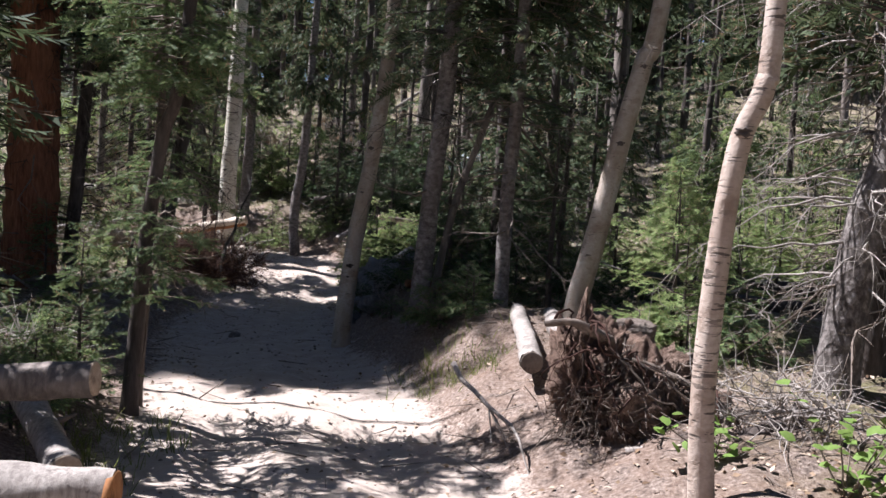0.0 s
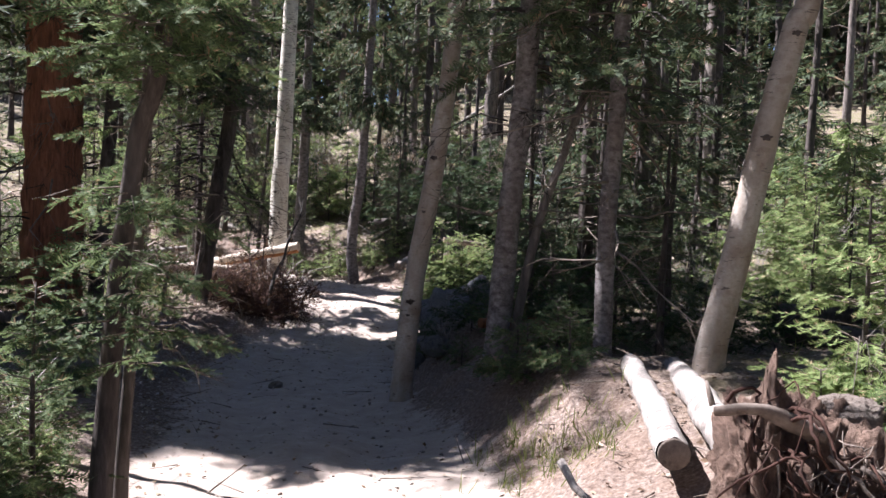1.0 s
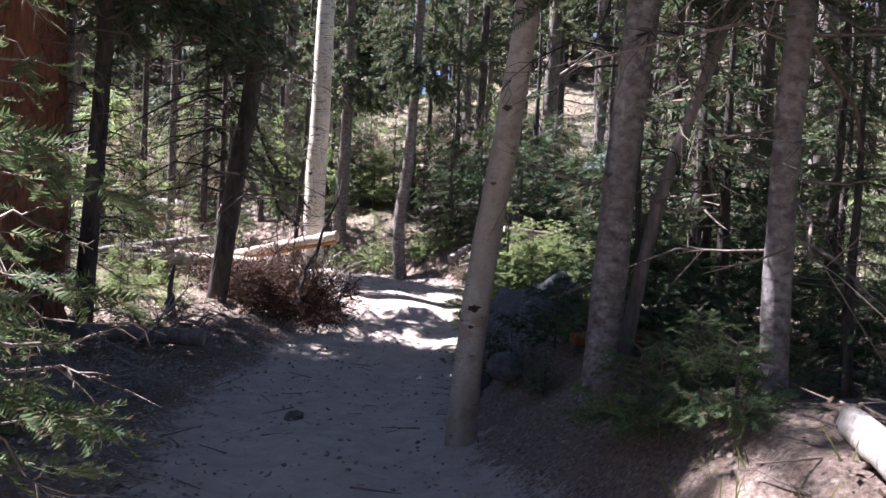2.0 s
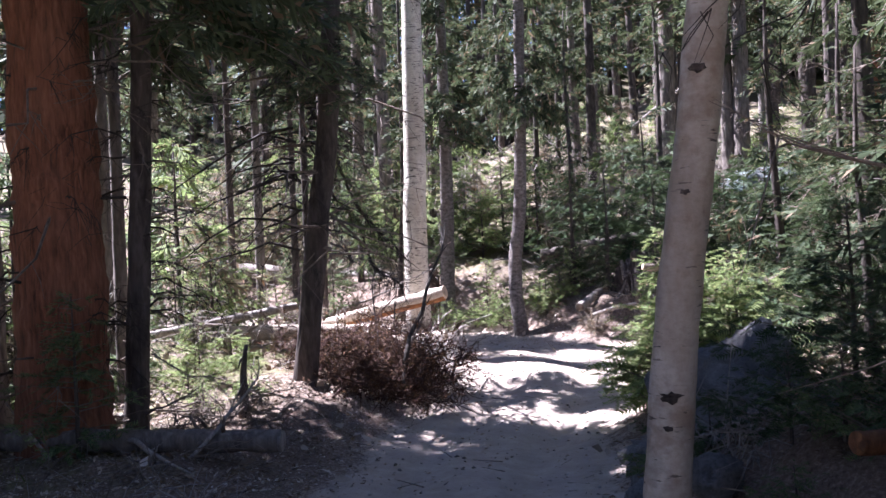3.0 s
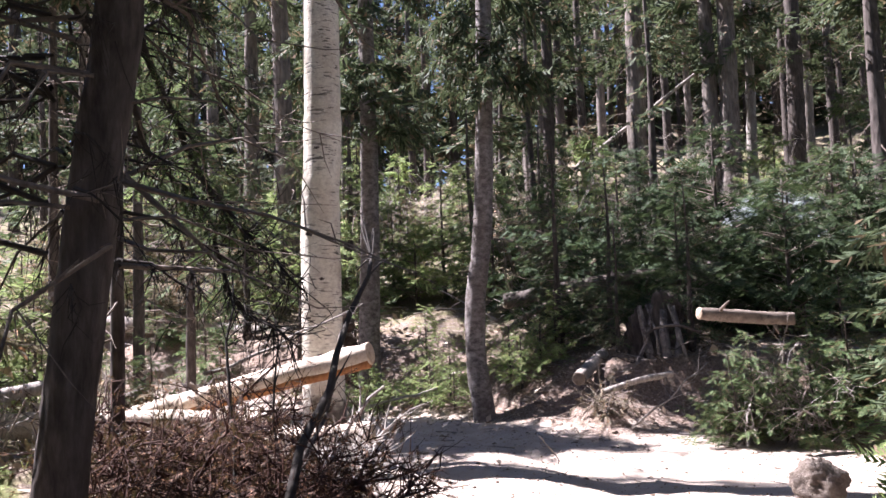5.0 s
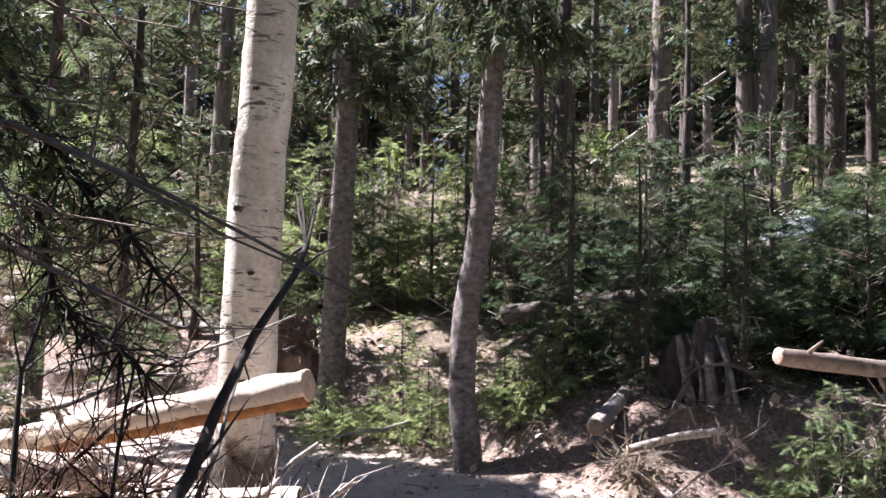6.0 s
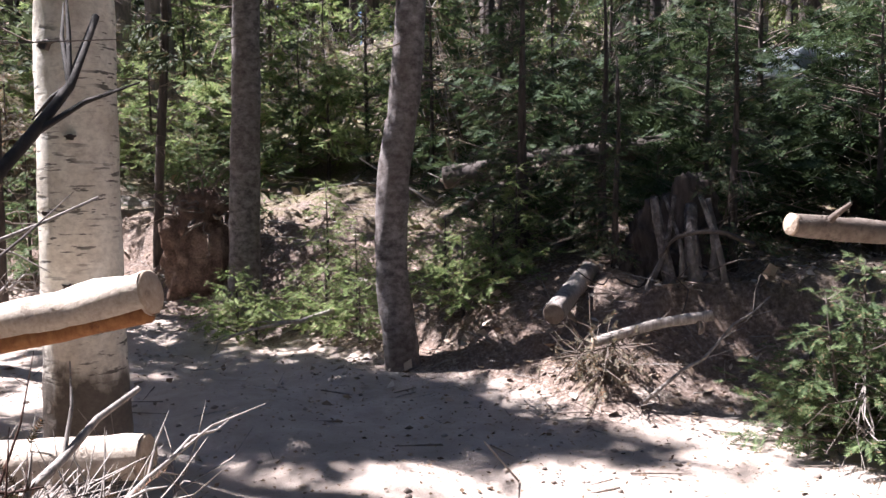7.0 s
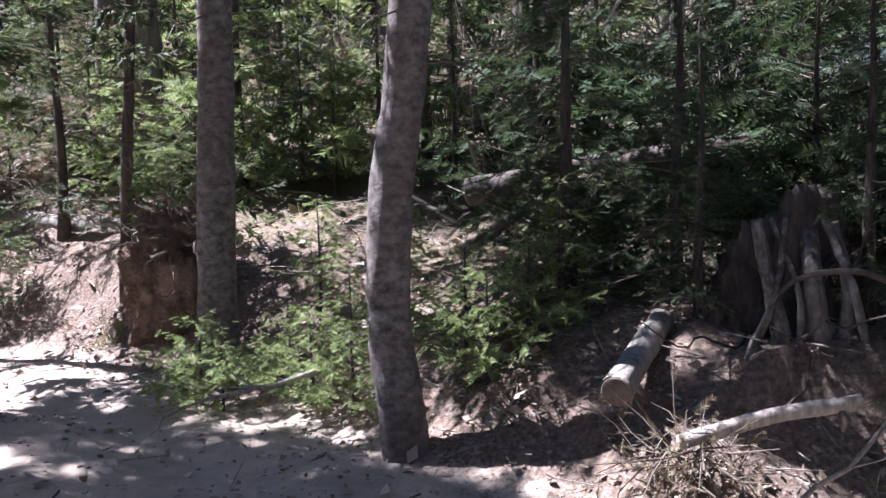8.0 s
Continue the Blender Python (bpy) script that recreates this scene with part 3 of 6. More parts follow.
def trunk_mesh(pts, r0, r1, sides, seed, rough=0.12, step=0.12, flare=1.35):
    p = np.asarray(pts, dtype=float)
    length = np.linalg.norm(np.diff(p, axis=0), axis=1).sum()
    c = spline(p, max(6, int(length / step)))
    s = np.concatenate([[0], np.cumsum(np.linalg.norm(np.diff(c, axis=0), axis=1))])
    s /= s[-1]
    rad = (r0 + (r1 - r0) * s) * (1 + (flare - 1) * np.exp(-s * length / 0.22))
    soup = Soup()
    tube(soup, c, rad, sides, rough, True, seed)
    return soup.mesh("trunk", True), c


VARIANTS = []
# first bough, top, reach, shoots a metre, shoot size, boughs, shoot
CROWNS = ((2.2, 13, 1.25, 10, 0.42, 62, COARSE), (3.4, 15, 1.3, 10, 0.42, 62, COARSE), (1.2, 10, 1.15, 11, 0.38, 66, COARSE), (4.5, 16, 1.3, 10, 0.42, 62, COARSE), (0.4, 6, 1.15, 11, 0.36, 62, COARSE),
          (0.3, 4.2, 1.15, 15, 0.24, 66, NEEDLES), (4.2, 15, 2.3, 15, 0.42, 100, COARSE), (5.5, 9.5, 1.2, 26, 0.36, 80, COARSE))
for k, (h0, h1, rad, per_metre, size, n_boughs, shoot) in enumerate(CROWNS):
    leaf_me, wood_me = crown_meshes(40 + k, h0, h1, rad, per_metre, size, n_boughs, shoot)
    r = np.random.default_rng(60 + k)
    soup = Soup()
    dead_twigs(r, soup, r.uniform(0.4, h0 + 2.0, 13 if h0 > 1 else 6), 1.0, 0.009, 0.08)
    bole = trunk_mesh([(0, 0, -0.25), (0.03, 0.02, h1 * 0.3), (-0.04, 0.03, h1 * 0.65), (0, 0, h1)], 0.06 + 0.006 * h1, 0.015, 8, k, 0.14, 0.5)[0]
    VARIANTS.append((h0, h1, rad, leaf_me, wood_me, soup.mesh("deadwood"), bole))


def conifer(pts, radius, height, label, crown=None, bark_key="grey_bark", sides=20, dead=24, dead_reach=0.8, dead_from=0.6, crown_turn=0.0, crown_scale=1.0, name="spruce_tree", seed=1, foliage_key="spruce"):
    """A tree through given points of its stem, continued straight up to its height; crown: index of a shared crown."""
    base = np.array(pts[0], dtype=float)
    local = [np.array(p, dtype=float) - base for p in pts]
    d = (local[-1] - local[-2]) / np.linalg.norm(local[-1] - local[-2])
    d = d * 0.35 + np.array([0, 0, 1.0]) * 0.65
    d /= np.linalg.norm(d)
    local = [local[0] - np.array([0, 0, 0.3])] + local
    if height > local[-1][2] + 1:
        rest = (height - local[-1][2]) / d[2]
        local += [local[-1] + d * rest * 0.5, local[-1] + d * rest]
    top = thing(name, label, "tree", pose(*base), "forest trees")
    me, line = trunk_mesh(local, radius, radius * 0.3, sides, seed, 0.1, 0.12, 1.4)
    part("trunk", me, M[bark_key], top)
    r = np.random.default_rng(seed + 200)
    if dead:
        soup = Soup()
        dead_twigs(r, soup, r.uniform(dead_from, min(5.0, height * 0.5), dead), dead_reach, 0.008, radius)
        ob = part("deadwood", soup.mesh("deadwood"), M["twig"], top, "bare grey dead branches", "stuff")
        ob.location = (np.interp(2.0, line[:, 2], line[:, 0]), np.interp(2.0, line[:, 2], line[:, 1]), 0)
    if crown is not None:
        h0, h1, rad, leaf_me, wood_me, _, _ = VARIANTS[crown]
        sx, sz = crown_scale, height / h1
        x, y = np.interp(h0 * sz + 2, line[:, 2], line[:, 0]), np.interp(h0 * sz + 2, line[:, 2], line[:, 1])
        for nm, me2, mat in (("crown", leaf_me, M[foliage_key]), ("branchwork", wood_me, M["dark_bark"])):
            ob = part(nm, me2, mat, top, kind="stuff")
            ob.location, ob.scale, ob.rotation_euler = (x, y, 0), (sx, sx, sz), (0, 0, crown_turn)
    return top


def aspen_crown():
    r = np.random.default_rng(5)
    wood_soup, leaf = Soup(), Soup()
    v = np.array([(0, 0, 0), (0.5, 0.45, 0.03), (1, 0, 0), (0.5, -0.45, 0.03)])
    t = np.array([(0, 1, 2), (0, 2, 3)])
    pos = []
    for h in r.uniform(5.5, 11, 34):
        a, length = r.uniform(0, 6.28), r.uniform(0.7, 1.7) * (1.25 - (h - 5.5) / 8)
        d = np.array([np.cos(a), np.sin(a), 0.6])
        c = np.array([0, 0, h]) + np.outer(np.linspace(0, 1, 5), d) * length + r.normal(0, 0.04, (5, 3))
        tube(wood_soup, c, np.linspace(0.022, 0.004, 5), 4, cap=False)
        pos.append(c[-1] + r.normal(0, 0.3, (36, 3)))
        pos.append(c[2] + r.normal(0, 0.28, (18, 3)))
    pos = np.concatenate(pos)
    n = len(pos)
    leaf.add(*place_many(v, t, pos, r.normal(0, 1, (n, 3)) - (0, 0, 0.5), r.normal(0, 0.6, (n, 3)) + (0, 0, 1), r.uniform(0.05, 0.09, n)))
    return leaf.mesh("crown"), wood_soup.mesh("branchwork")


ASPEN_CROWN = aspen_crown()


def aspen(pts, radius, label, marks=(), bark_key="aspen", height=11.5, crowned=True, seed=3, taper=0.45):
    """A smooth-barked aspen through given points. marks: (height, angle from +x in degrees, size) of its dark eye-shaped knots."""
    base = np.array(pts[0], dtype=float)
    local = [np.array(p, dtype=float) - base for p in pts]
    d = (local[-1] - local[-2]) / np.linalg.norm(local[-1] - local[-2])
    d = d * 0.5 + np.array([0, 0, 1.0]) * 0.5
    d /= np.linalg.norm(d)
    rest = (height - local[-1][2]) / d[2]
    local = [local[0] - np.array([0, 0, 0.35])] + local + [local[-1] + d * rest * 0.5, local[-1] + d * rest]
    top = thing("aspen_tree", label, "tree", pose(*base), "forest trees")
    me, line = trunk_mesh(local, radius, radius * taper * 0.4, 26, seed, 0.05, 0.1, 1.3)
    part("trunk", me, M[bark_key], top)
    for h, ang, size in marks:
        c = np.array([np.interp(h, line[:, 2], line[:, k]) for k in range(3)])
        rr = radius * (1 - 0.6 * h / height)
        a = radians(ang)
        out = np.array([math.cos(a), math.sin(a), 0])
        soup = Soup()
        u = np.linspace(0, 2 * np.pi, 15)[:-1]
        side = np.array([-out[1], out[0], 0])
        ring = []
        ragged = 1 + 0.45 * np.sin(3 * u + 7 * h) * np.sin(2 * u + ang) + 0.12 * np.sin(5 * u + h)
        for s, lift in ((1.0, -0.006), (0.8, 0.012), (0.45, 0.006), (0.0, 0.0)):
            w = s * size
            off = (ragged * np.cos(u))[:, None] * side * w + (ragged * np.sin(u) + 0.35 * np.cos(u) ** 2)[:, None] * np.array([0, 0, 0.55 * w])
            depth = np.sqrt(np.maximum(rr ** 2 - (ragged * np.cos(u) * w) ** 2, 1e-5))
            ring.append(c + off + (depth + lift)[:, None] * out)
        v = np.concatenate(ring)
        k = len(u)
        q = [(m * k + j, m * k + (j + 1) % k, (m + 1) * k + (j + 1) % k, (m + 1) * k + j) for m in range(3) for j in range(k)]
        soup.add(v, None, q)
        part("knot", soup.mesh("knot", True), M["dark_bark"], top, "dark eye-shaped branch scar")
    if crowned:
        x, y, z = [np.interp(6.0, line[:, 2], line[:, k]) for k in range(3)]
        for nm, me2, mat in (("crown", ASPEN_CROWN[0], M["leaf"]), ("branchwork", ASPEN_CROWN[1], M["tan_aspen"])):
            ob = part(nm, me2, mat, top, kind="stuff")
            ob.location, ob.rotation_euler = (x, y, 0), (0, 0, seed)
    return top


aspen([(1.34, 4.6, 0.2), (1.31, 4.6, 0.76), (1.34, 4.6, 1.46), (1.39, 4.6, 1.84), (1.47, 4.6, 2.06), (1.5, 4.62, 2.45)], 0.057,
      "slender tan aspen with a crooked stem beside the trail", [(1.66, 255, 0.035)], "tan_aspen", 8.5, True, 3)
aspen([(-0.97, 10.6, -0.02), (-0.88, 10.6, 0.95), (-0.73, 10.6, 1.97), (-0.6, 10.6, 3.3)], 0.098, "leaning aspen with dark eye knots at the trail edge",
      [(2.0, 262, 0.034), (1.52, 258, 0.02), (0.72, 262, 0.04), (0.6, 266, 0.02), (2.6, 240, 0.03)], "aspen", 12, True, 4)
aspen([(1.28, 8.4, 0.68), (1.41, 8.4, 1.3), (1.55, 8.4, 2.04), (1.7, 8.4, 2.72), (1.82, 8.4, 3.25)], 0.096, "pale aspen bowed over near its root",
      [(1.35, 262, 0.035), (2.0, 265, 0.03)], "aspen", 10, True, 5)
aspen([(-4.36, 18.6, 0.05), (-4.35, 18.6, 0.9), (-4.33, 18.6, 2.0), (-4.28, 18.6, 3.0)], 0.178, "stout white aspen with black bark scars behind cut logs",
      [(0.75, 280, 0.026), (1.35, 287, 0.022), (1.72, 255, 0.036), (2.4, 270, 0.022), (1.05, 250, 0.02)], "old_aspen", 14, True, 6, 0.6)

conifer([(-3.33, 20.7, 0.05), (-3.385, 20.7, 0.6), (-3.365, 20.7, 1.2), (-3.22, 20.7, 2.5)], 0.11, 12, "grey-barked young spruce with a curved stem on the trail bank", 6, "fir_bark", 24, 14, 0.5, 1.2, 0.3, 0.4, seed=11)
conifer([(-4.88, 22.2, 0.3), (-4.85, 22.2, 1.2), (-4.79, 22.2, 2.9)], 0.13, 11, "straight grey spruce beside an upturned root plate", 6, "fir_bark", 24, 12, 0.5, 1.2, 1.2, 0.52, seed=12)
conifer([(-6.13, 23.3, 0.08), (-6.05, 23.3, 1.44), (-5.95, 23.3, 2.76)], 0.052, 8, "thin dark young spruce with bare twigs", 3, "dark_bark", 12, 40, 0.6, 0.8, 2.0, 0.4, seed=13)
conifer([(-4.57, 15.2, -0.02), (-4.32, 15.2, 1.7), (-4.1, 15.2, 3.4)], 0.122, 13, "dark spruce with drooping boughs over a brush pile", None, "dark_bark", 20, 60, 1.3, 1.3, 0.0, 1.0, seed=14)
conifer([(-5.55, 12.9, -0.16), (-5.54, 12.9, 1.7), (-5.55, 12.9, 3.4)], 0.36, 18, "thick old spruce with flaking red-brown bark", 6, "red_bark", 30, 34, 1.3, 0.6, 0.8, 0.85, seed=15)
conifer([(-5.22, 13.3, -0.14), (-5.08, 13.3, 1.67), (-4.98, 13.3, 3.49)], 0.1, 12, "thin dark spruce beside a thick red one", 6, "dark_bark", 16, 40, 0.9, 0.7, 2.5, 0.75, seed=16)
conifer([(-1.82, 6.5, 0.16), (-1.76, 6.5, 1.08), (-1.68, 6.5, 1.77), (-1.55, 6.5, 2.42)], 0.052, 8, "slim young fir at the trail edge", None, "dark_bark", 14, 46, 0.36, 0.7, 0.0, seed=17, name="fir_tree")
conifer([(-1.95, 7.0, 0.1), (-1.91, 7.0, 0.8), (-1.88, 7.0, 1.5), (-1.85, 7.0, 2.4)], 0.034, 6, "slim young fir at the trail edge", None, "dark_bark", 12, 30, 0.34, 0.7, 0.0, seed=18, name="fir_tree")
conifer([(-0.13, 10.0, 0.2), (-0.05, 10.0, 1.6), (0.06, 10.0, 3.2)], 0.102, 14, "grey straight spruce rising from a shaded bank", 6, "fir_bark", 22, 24, 0.8, 1.2, 1.0, 0.75, seed=19)
conifer([(0.0, 10.2, 0.25), (0.03, 10.2, 0.55), (0.2, 10.2, 1.47), (0.45, 10.2, 2.25), (0.7, 10.3, 3.2)], 0.045, 6, "thin slanting dead spruce beside a thicker one", None, "grey_bark", 12, 24, 0.6, 0.9, 0.0, seed=20)
conifer([(0.68, 9.3, 0.3), (0.68, 9.3, 1.5), (0.73, 9.3, 2.9)], 0.073, 12, "grey spruce in the shade above the trail", 6, "fir_bark", 18, 50, 0.9, 0.8, 1.9, 0.7, seed=21)
conifer([(2.6, 6.3, 0.35), (2.63, 6.3, 0.93), (2.72, 6.3, 1.55), (2.9, 6.3, 2.6)], 0.13, 13, "rough-barked spruce with pale dead boughs", 3, "scaly_bark", 24, 90, 0.95, 0.6, 0.2, 0.9, seed=22)
conifer([(3.05, 6.9, 0.4), (3.08, 6.9, 1.2), (3.1, 6.9, 2.6)], 0.12, 12, "dark spruce behind a rough-barked one", 0, "dark_bark", 18, 30, 0.9, 0.8, 0.6, 0.9, seed=23)

# trees that stand farther up the slope
for i, (x, y, rad, key) in enumerate(((-1.1, 31.0, 0.24, "grey_bark"), (0.65, 30.0, 0.22, "grey_bark"), (1.25, 31.0, 0.12, "dead"), (3.1, 27.5, 0.22, "red_bark"), (2.6, 33.0, 0.22, "dark_bark"),
                                      (-3.95, 27.0, 0.07, "dark_bark"), (-2.9, 29.0, 0.13, "dark_bark"), (-7.5, 22.9, 0.07, "dark_bark"), (-9.6, 20.5, 0.14, "grey_bark"), (-8.2, 27.0, 0.16, "grey_bark"))):
    z = ground_z(x, y)
    conifer([(x, y, z), (x + 0.03, y, z + 1.5), (x + 0.1, y, z + 4.0)], rad, 13 if rad > 0.1 else 8, "tall spruce standing on the wooded slope", (3, 1, 3, 3, 1)[i % 5], key, 12, 22, 1.0, 0.8, i * 0.9, 0.8, seed=30 + i)

# the open places where sunlight comes through between the crowns
SUNLIT = [(-1.2, 4.2), (-1.6, 4.2), (-1.7, 4.9), (-1.2, 17.2), (-1.2, 18.6), (-4.6, 18.5), (-4.9, 18.0), (-3.4, 20.6), (-4.95, 22.2), (-4.0, 21.3), (-3.2, 20.8), (-5.2, 14.3), (-4.9, 14.6), (-0.9, 14.5), (-1.7, 7.6), (-2.0, 7.3), (1.0, 6.4), (0.8, 7.8), (-1.3, 6.2), (-1.5, 7.0), (0.5, 6.2), (1.0, 7.0), (1.7, 7.6), (2.0, 4.6), (-2.2, 17.4), (-1.4, 17.6), (-1.0, 18.4), (-2.8, 16.8), (-1.6, 18.8), (-0.6, 18.6), (-1.8, 16.6), (-3.2, 17.2),
          (-4.5, 21.0), (-4.2, 20.4), (-5.0, 21.8), (-4.0, 18.0), (-6.5, 15.5), (-8.0, 16.5), (-7.5, 18.5), (-6.0, 17.0), (-6.6, 13.6), (-9.5, 18.0), (-0.7, 14.5), (3.5, 11.5), (5.0, 12.5), (4.2, 14.0), (2.2, 8.5), (-5.8, 14.6), (-6.2, 14.2), (-7.0, 16.0), (-7.6, 14.6), (-6.4, 18.6), (-8.5, 15.2), (-9, 20.5), (-7, 20.2), (-8, 23.5), (-6.2, 22.2), (-10.5, 17), (-11, 22), (-5.2, 26), (-3.6, 22), (-3.2, 21.3), (-2.2, 26), (0.5, 27), (2.5, 28.5), (-8, 28)]
SUNLIT += [(x + 0.5 * math.sin(7 * x + 3 * y), y) for y in np.arange(14.6, 26, 1.5) for x in np.arange(-13, -5.9, 1.7) if math.sin(12.9 * x + 78.2 * y) > -0.35]
STEP = Vector((TO_SUN.x, TO_SUN.y)) / TO_SUN.z


def lets_sun_in(x, y, z0, h0, h1, rad):
    """Whether a crown leaves the open places in the sun."""
    for px, py in SUNLIT:
        for h in np.arange(h0, h1, 0.5):
            cx, cy = px + STEP.x * (h + z0), py + STEP.y * (h + z0)
            if math.hypot(cx - x, cy - y) < 0.85 * rad * (1 - (h - h0) / (h1 - h0)) + 0.1:
                return False
    return True


def near_trail(x, y):
    d = 1e9
    for a, b in zip(TRAIL[:-1], TRAIL[1:]):
        e = b[:2] - a[:2]
        u = np.clip(((x - a[0]) * e[0] + (y - a[1]) * e[1]) / (e @ e), 0, 1)
        d = min(d, math.hypot(x - a[0] - u * e[0], y - a[1] - u * e[1]))
    return d


MASTERS = {}


def forest_tree(x, y, kind, scale, turn, key):
    h0, h1, rad, leaf_me, wood_me, dead_me, bole = VARIANTS[kind]
    m = pose(x, y, ground_z(x, y), 0, 0, turn)
    if (kind, key) not in MASTERS:
        top = thing("spruce_tree", "tall spruce with dead lower boughs among other trees", "tree", m, "forest trees")
        me = bole.copy()
        me.materials.append(M[key])
        part("trunk", me, M[key], top)
        part("crown", leaf_me, M["spruce"], top, kind="stuff")
        part("branchwork", wood_me, M["dark_bark"], top, kind="stuff")
        part("deadwood", dead_me, M["twig"], top, "bare grey dead branches", "stuff")
        MASTERS[(kind, key)] = top
    else:
        top = copy_thing(MASTERS[(kind, key)], m)
    top.scale = (scale, scale, scale)
    return top


SHADED = [(x, y) for y in (9.0, 9.6, 10.2, 11.0, 11.8, 12.6, 13.4, 14.2) for x in (-3.4, -2.6, -1.8, -1.0)] + [(-0.2, 10.2), (0.6, 9.6), (0.4, 11.4), (0.2, 12.8), (-0.6, 13.0), (1.2, 11), (-4.4, 12.6), (-5.4, 12.2), (-2.6, 19.7), (-2.2, 20.4), (-1.6, 20.6), (-0.8, 20.6), (0, 21.4), (0.9, 12.4), (1.4, 13.4), (1.0, 15), (0.2, 14.2), (-0.5, 5.6), (-0.1, 5.2), (-0.6, 7.2), (-0.2, 5.9)]
spots = []


def covers(px, py, x, y, h0, h1, rad):
    for h in np.arange(h0, h1, 0.5):
        if math.hypot(px + STEP.x * h - x, py + STEP.y * h - y) < 0.7 * rad * (1 - (h - h0) / (h1 - h0)):
            return True
    return False


def in_wedge(x, y):
    return abs(x + 1.5 + 0.12 * (y - 8)) < 0.62 * (y - 4)


def try_tree(x, y, kind, scale, turn, gap):
    if near_trail(x, y) < 2.2 or (-6.2 < x < 0.4 and 9 < y < 24.5) or (-3 < x < 3.2 and y < 12.5):
        return False
    if any((x - a) ** 2 + (y - b) ** 2 < gap * gap for a, b in spots):
        return False
    h0, h1, rad = VARIANTS[kind][:3]
    if not lets_sun_in(x, y, ground_z(x, y), h0 * scale, h1 * scale, rad * scale):
        return False
    spots.append((x, y))
    if math.hypot(x + 6.5, y - 15.1) < 0.4:          # a clearing that lights the forest floor
        return True
    forest_tree(x, y, kind, scale, turn, ("grey_bark", "dark_bark", "dark_bark")[len(spots) % 3])
    return True


r = np.random.default_rng(21)
# trees added where their crowns keep the middle stretch of the trail in shade
for px, py in SHADED:
    for _ in range(25):
        h = r.uniform(4.5, 10)
        x, y = px + STEP.x * h + r.normal(0, 0.4), py + STEP.y * h + r.normal(0, 0.4)
        if try_tree(x, y, int(r.choice([6, 6, 1])), r.uniform(0.9, 1.15), r.uniform(0, 360), 1.0):
            break
tries = 0
while len(spots) < 165 and tries < 9000:
    tries += 1
    x, y = r.uniform(-40, 36), r.uniform(-14, 60)
    if not in_wedge(x, y) and r.uniform() < 0.93:
        continue
    near = math.hypot(x + 2, y - 14)
    try_tree(x, y, int(r.choice([0, 1, 1, 3, 3, 2, 2, 4])), r.uniform(0.8, 1.25), r.uniform(0, 360), 1.3 if near < 20 else 1.7)
# low dark firs that close the view above the bend and the shaded bank
for x, y, k, sc in ((1.9, 21.2, 5, 0.6), (2.6, 22.6, 5, 0.8), (-1.5, 24.2, 5, 0.6), (-2.8, 23.8, 5, 0.6), (-1.2, 25.2, 4, 0.9), (-3.0, 25.6, 4, 0.8), (0.9, 12.2, 5, 0.7), (1.45, 11.2, 5, 0.6), (1.0, 14.0, 5, 0.75), (2.0, 13.0, 5, 0.65), (0.6, 15.6, 5, 0.75), (1.9, 15.4, 5, 0.85), (0.8, 17.4, 5, 0.8), (0.3, 13.2, 5, 0.5), (2.0, 18.4, 4, 0.8), (1.3, 19.6, 5, 0.7), (-3.9, 24.8, 5, 0.7), (3.0, 17.0, 2, 0.8), (0.15, 11.2, 5, 0.45), (1.2, 9.9, 5, 0.45), (-5.9, 25.4, 5, 0.8), (-7.3, 24.4, 5, 0.7),  (-2.55, 21.5, 5, 0.55), (-2.0, 21.3, 5, 0.45), (-1.95, 20.85, 5, 0.32), (-1.25, 20.75, 5, 0.4)):
    forest_tree(x, y, k, sc, x * 97 % 360, "dark_bark")

# a slim bushy tree, out of view, added to shade the first stretch's edge
for x, y, wide, high in ((-3.3, 5.75, 0.85, 0.55),):
    forest_tree(x, y, 0, 1.0, x * 97 % 360, "grey_bark").scale = (wide, wide, high)

# spruces added for their raised dense crowns, which shade the outside of the far bend and the near end of the sunlit
# one
for i, (x, y, rad, height, wide) in enumerate(((-7.9, 21.05, 0.09, 9.5, 0.95), (-7.2, 20.95, 0.07, 8.2, 0.9), (-6.95, 15.45, 0.08, 9.5, 1.1), (-5.3, 17.1, 0.05, 7.4, 0.7), (-6.2, 14.6, 0.07, 12.0, 1.1), (-9.1, 22.3, 0.08, 9.5, 0.6))):
    z = ground_z(x, y)
    conifer([(x, y, z), (x + 0.02, y, z + 1.5), (x + 0.05, y, z + 4.0)], rad, height, "slim bare-stemmed spruce with a dense crown added for shade", 7, ("grey_bark", "dark_bark")[i % 2], 12, 16, 0.7, 0.8, i * 1.1, wide, seed=110 + i)
# an unseen snag, added for its thin shadow across the first stretch
z = ground_z(-4.2, 8.2)
conifer([(-4.2, 8.2, z), (-4.18, 8.2, z + 2), (-4.15, 8.22, z + 5)], 0.055, 7.5, "unseen bare spruce snag added to cast a thin shadow", None, "grey_bark", 12, 10, 0.4, 2.0, seed=120)

# dense dark firs behind the shaded bank
for x, y, k, sc in ((0.75, 12.5, 2, 0.85), (0.9, 16.1, 2, 0.9), (2.0, 16.6, 2, 1.0), (1.6, 14.3, 2, 0.8), (0.2, 17.6, 4, 0.75)):
    forest_tree(x, y, k, sc, x * 83 % 360, "dark_bark")

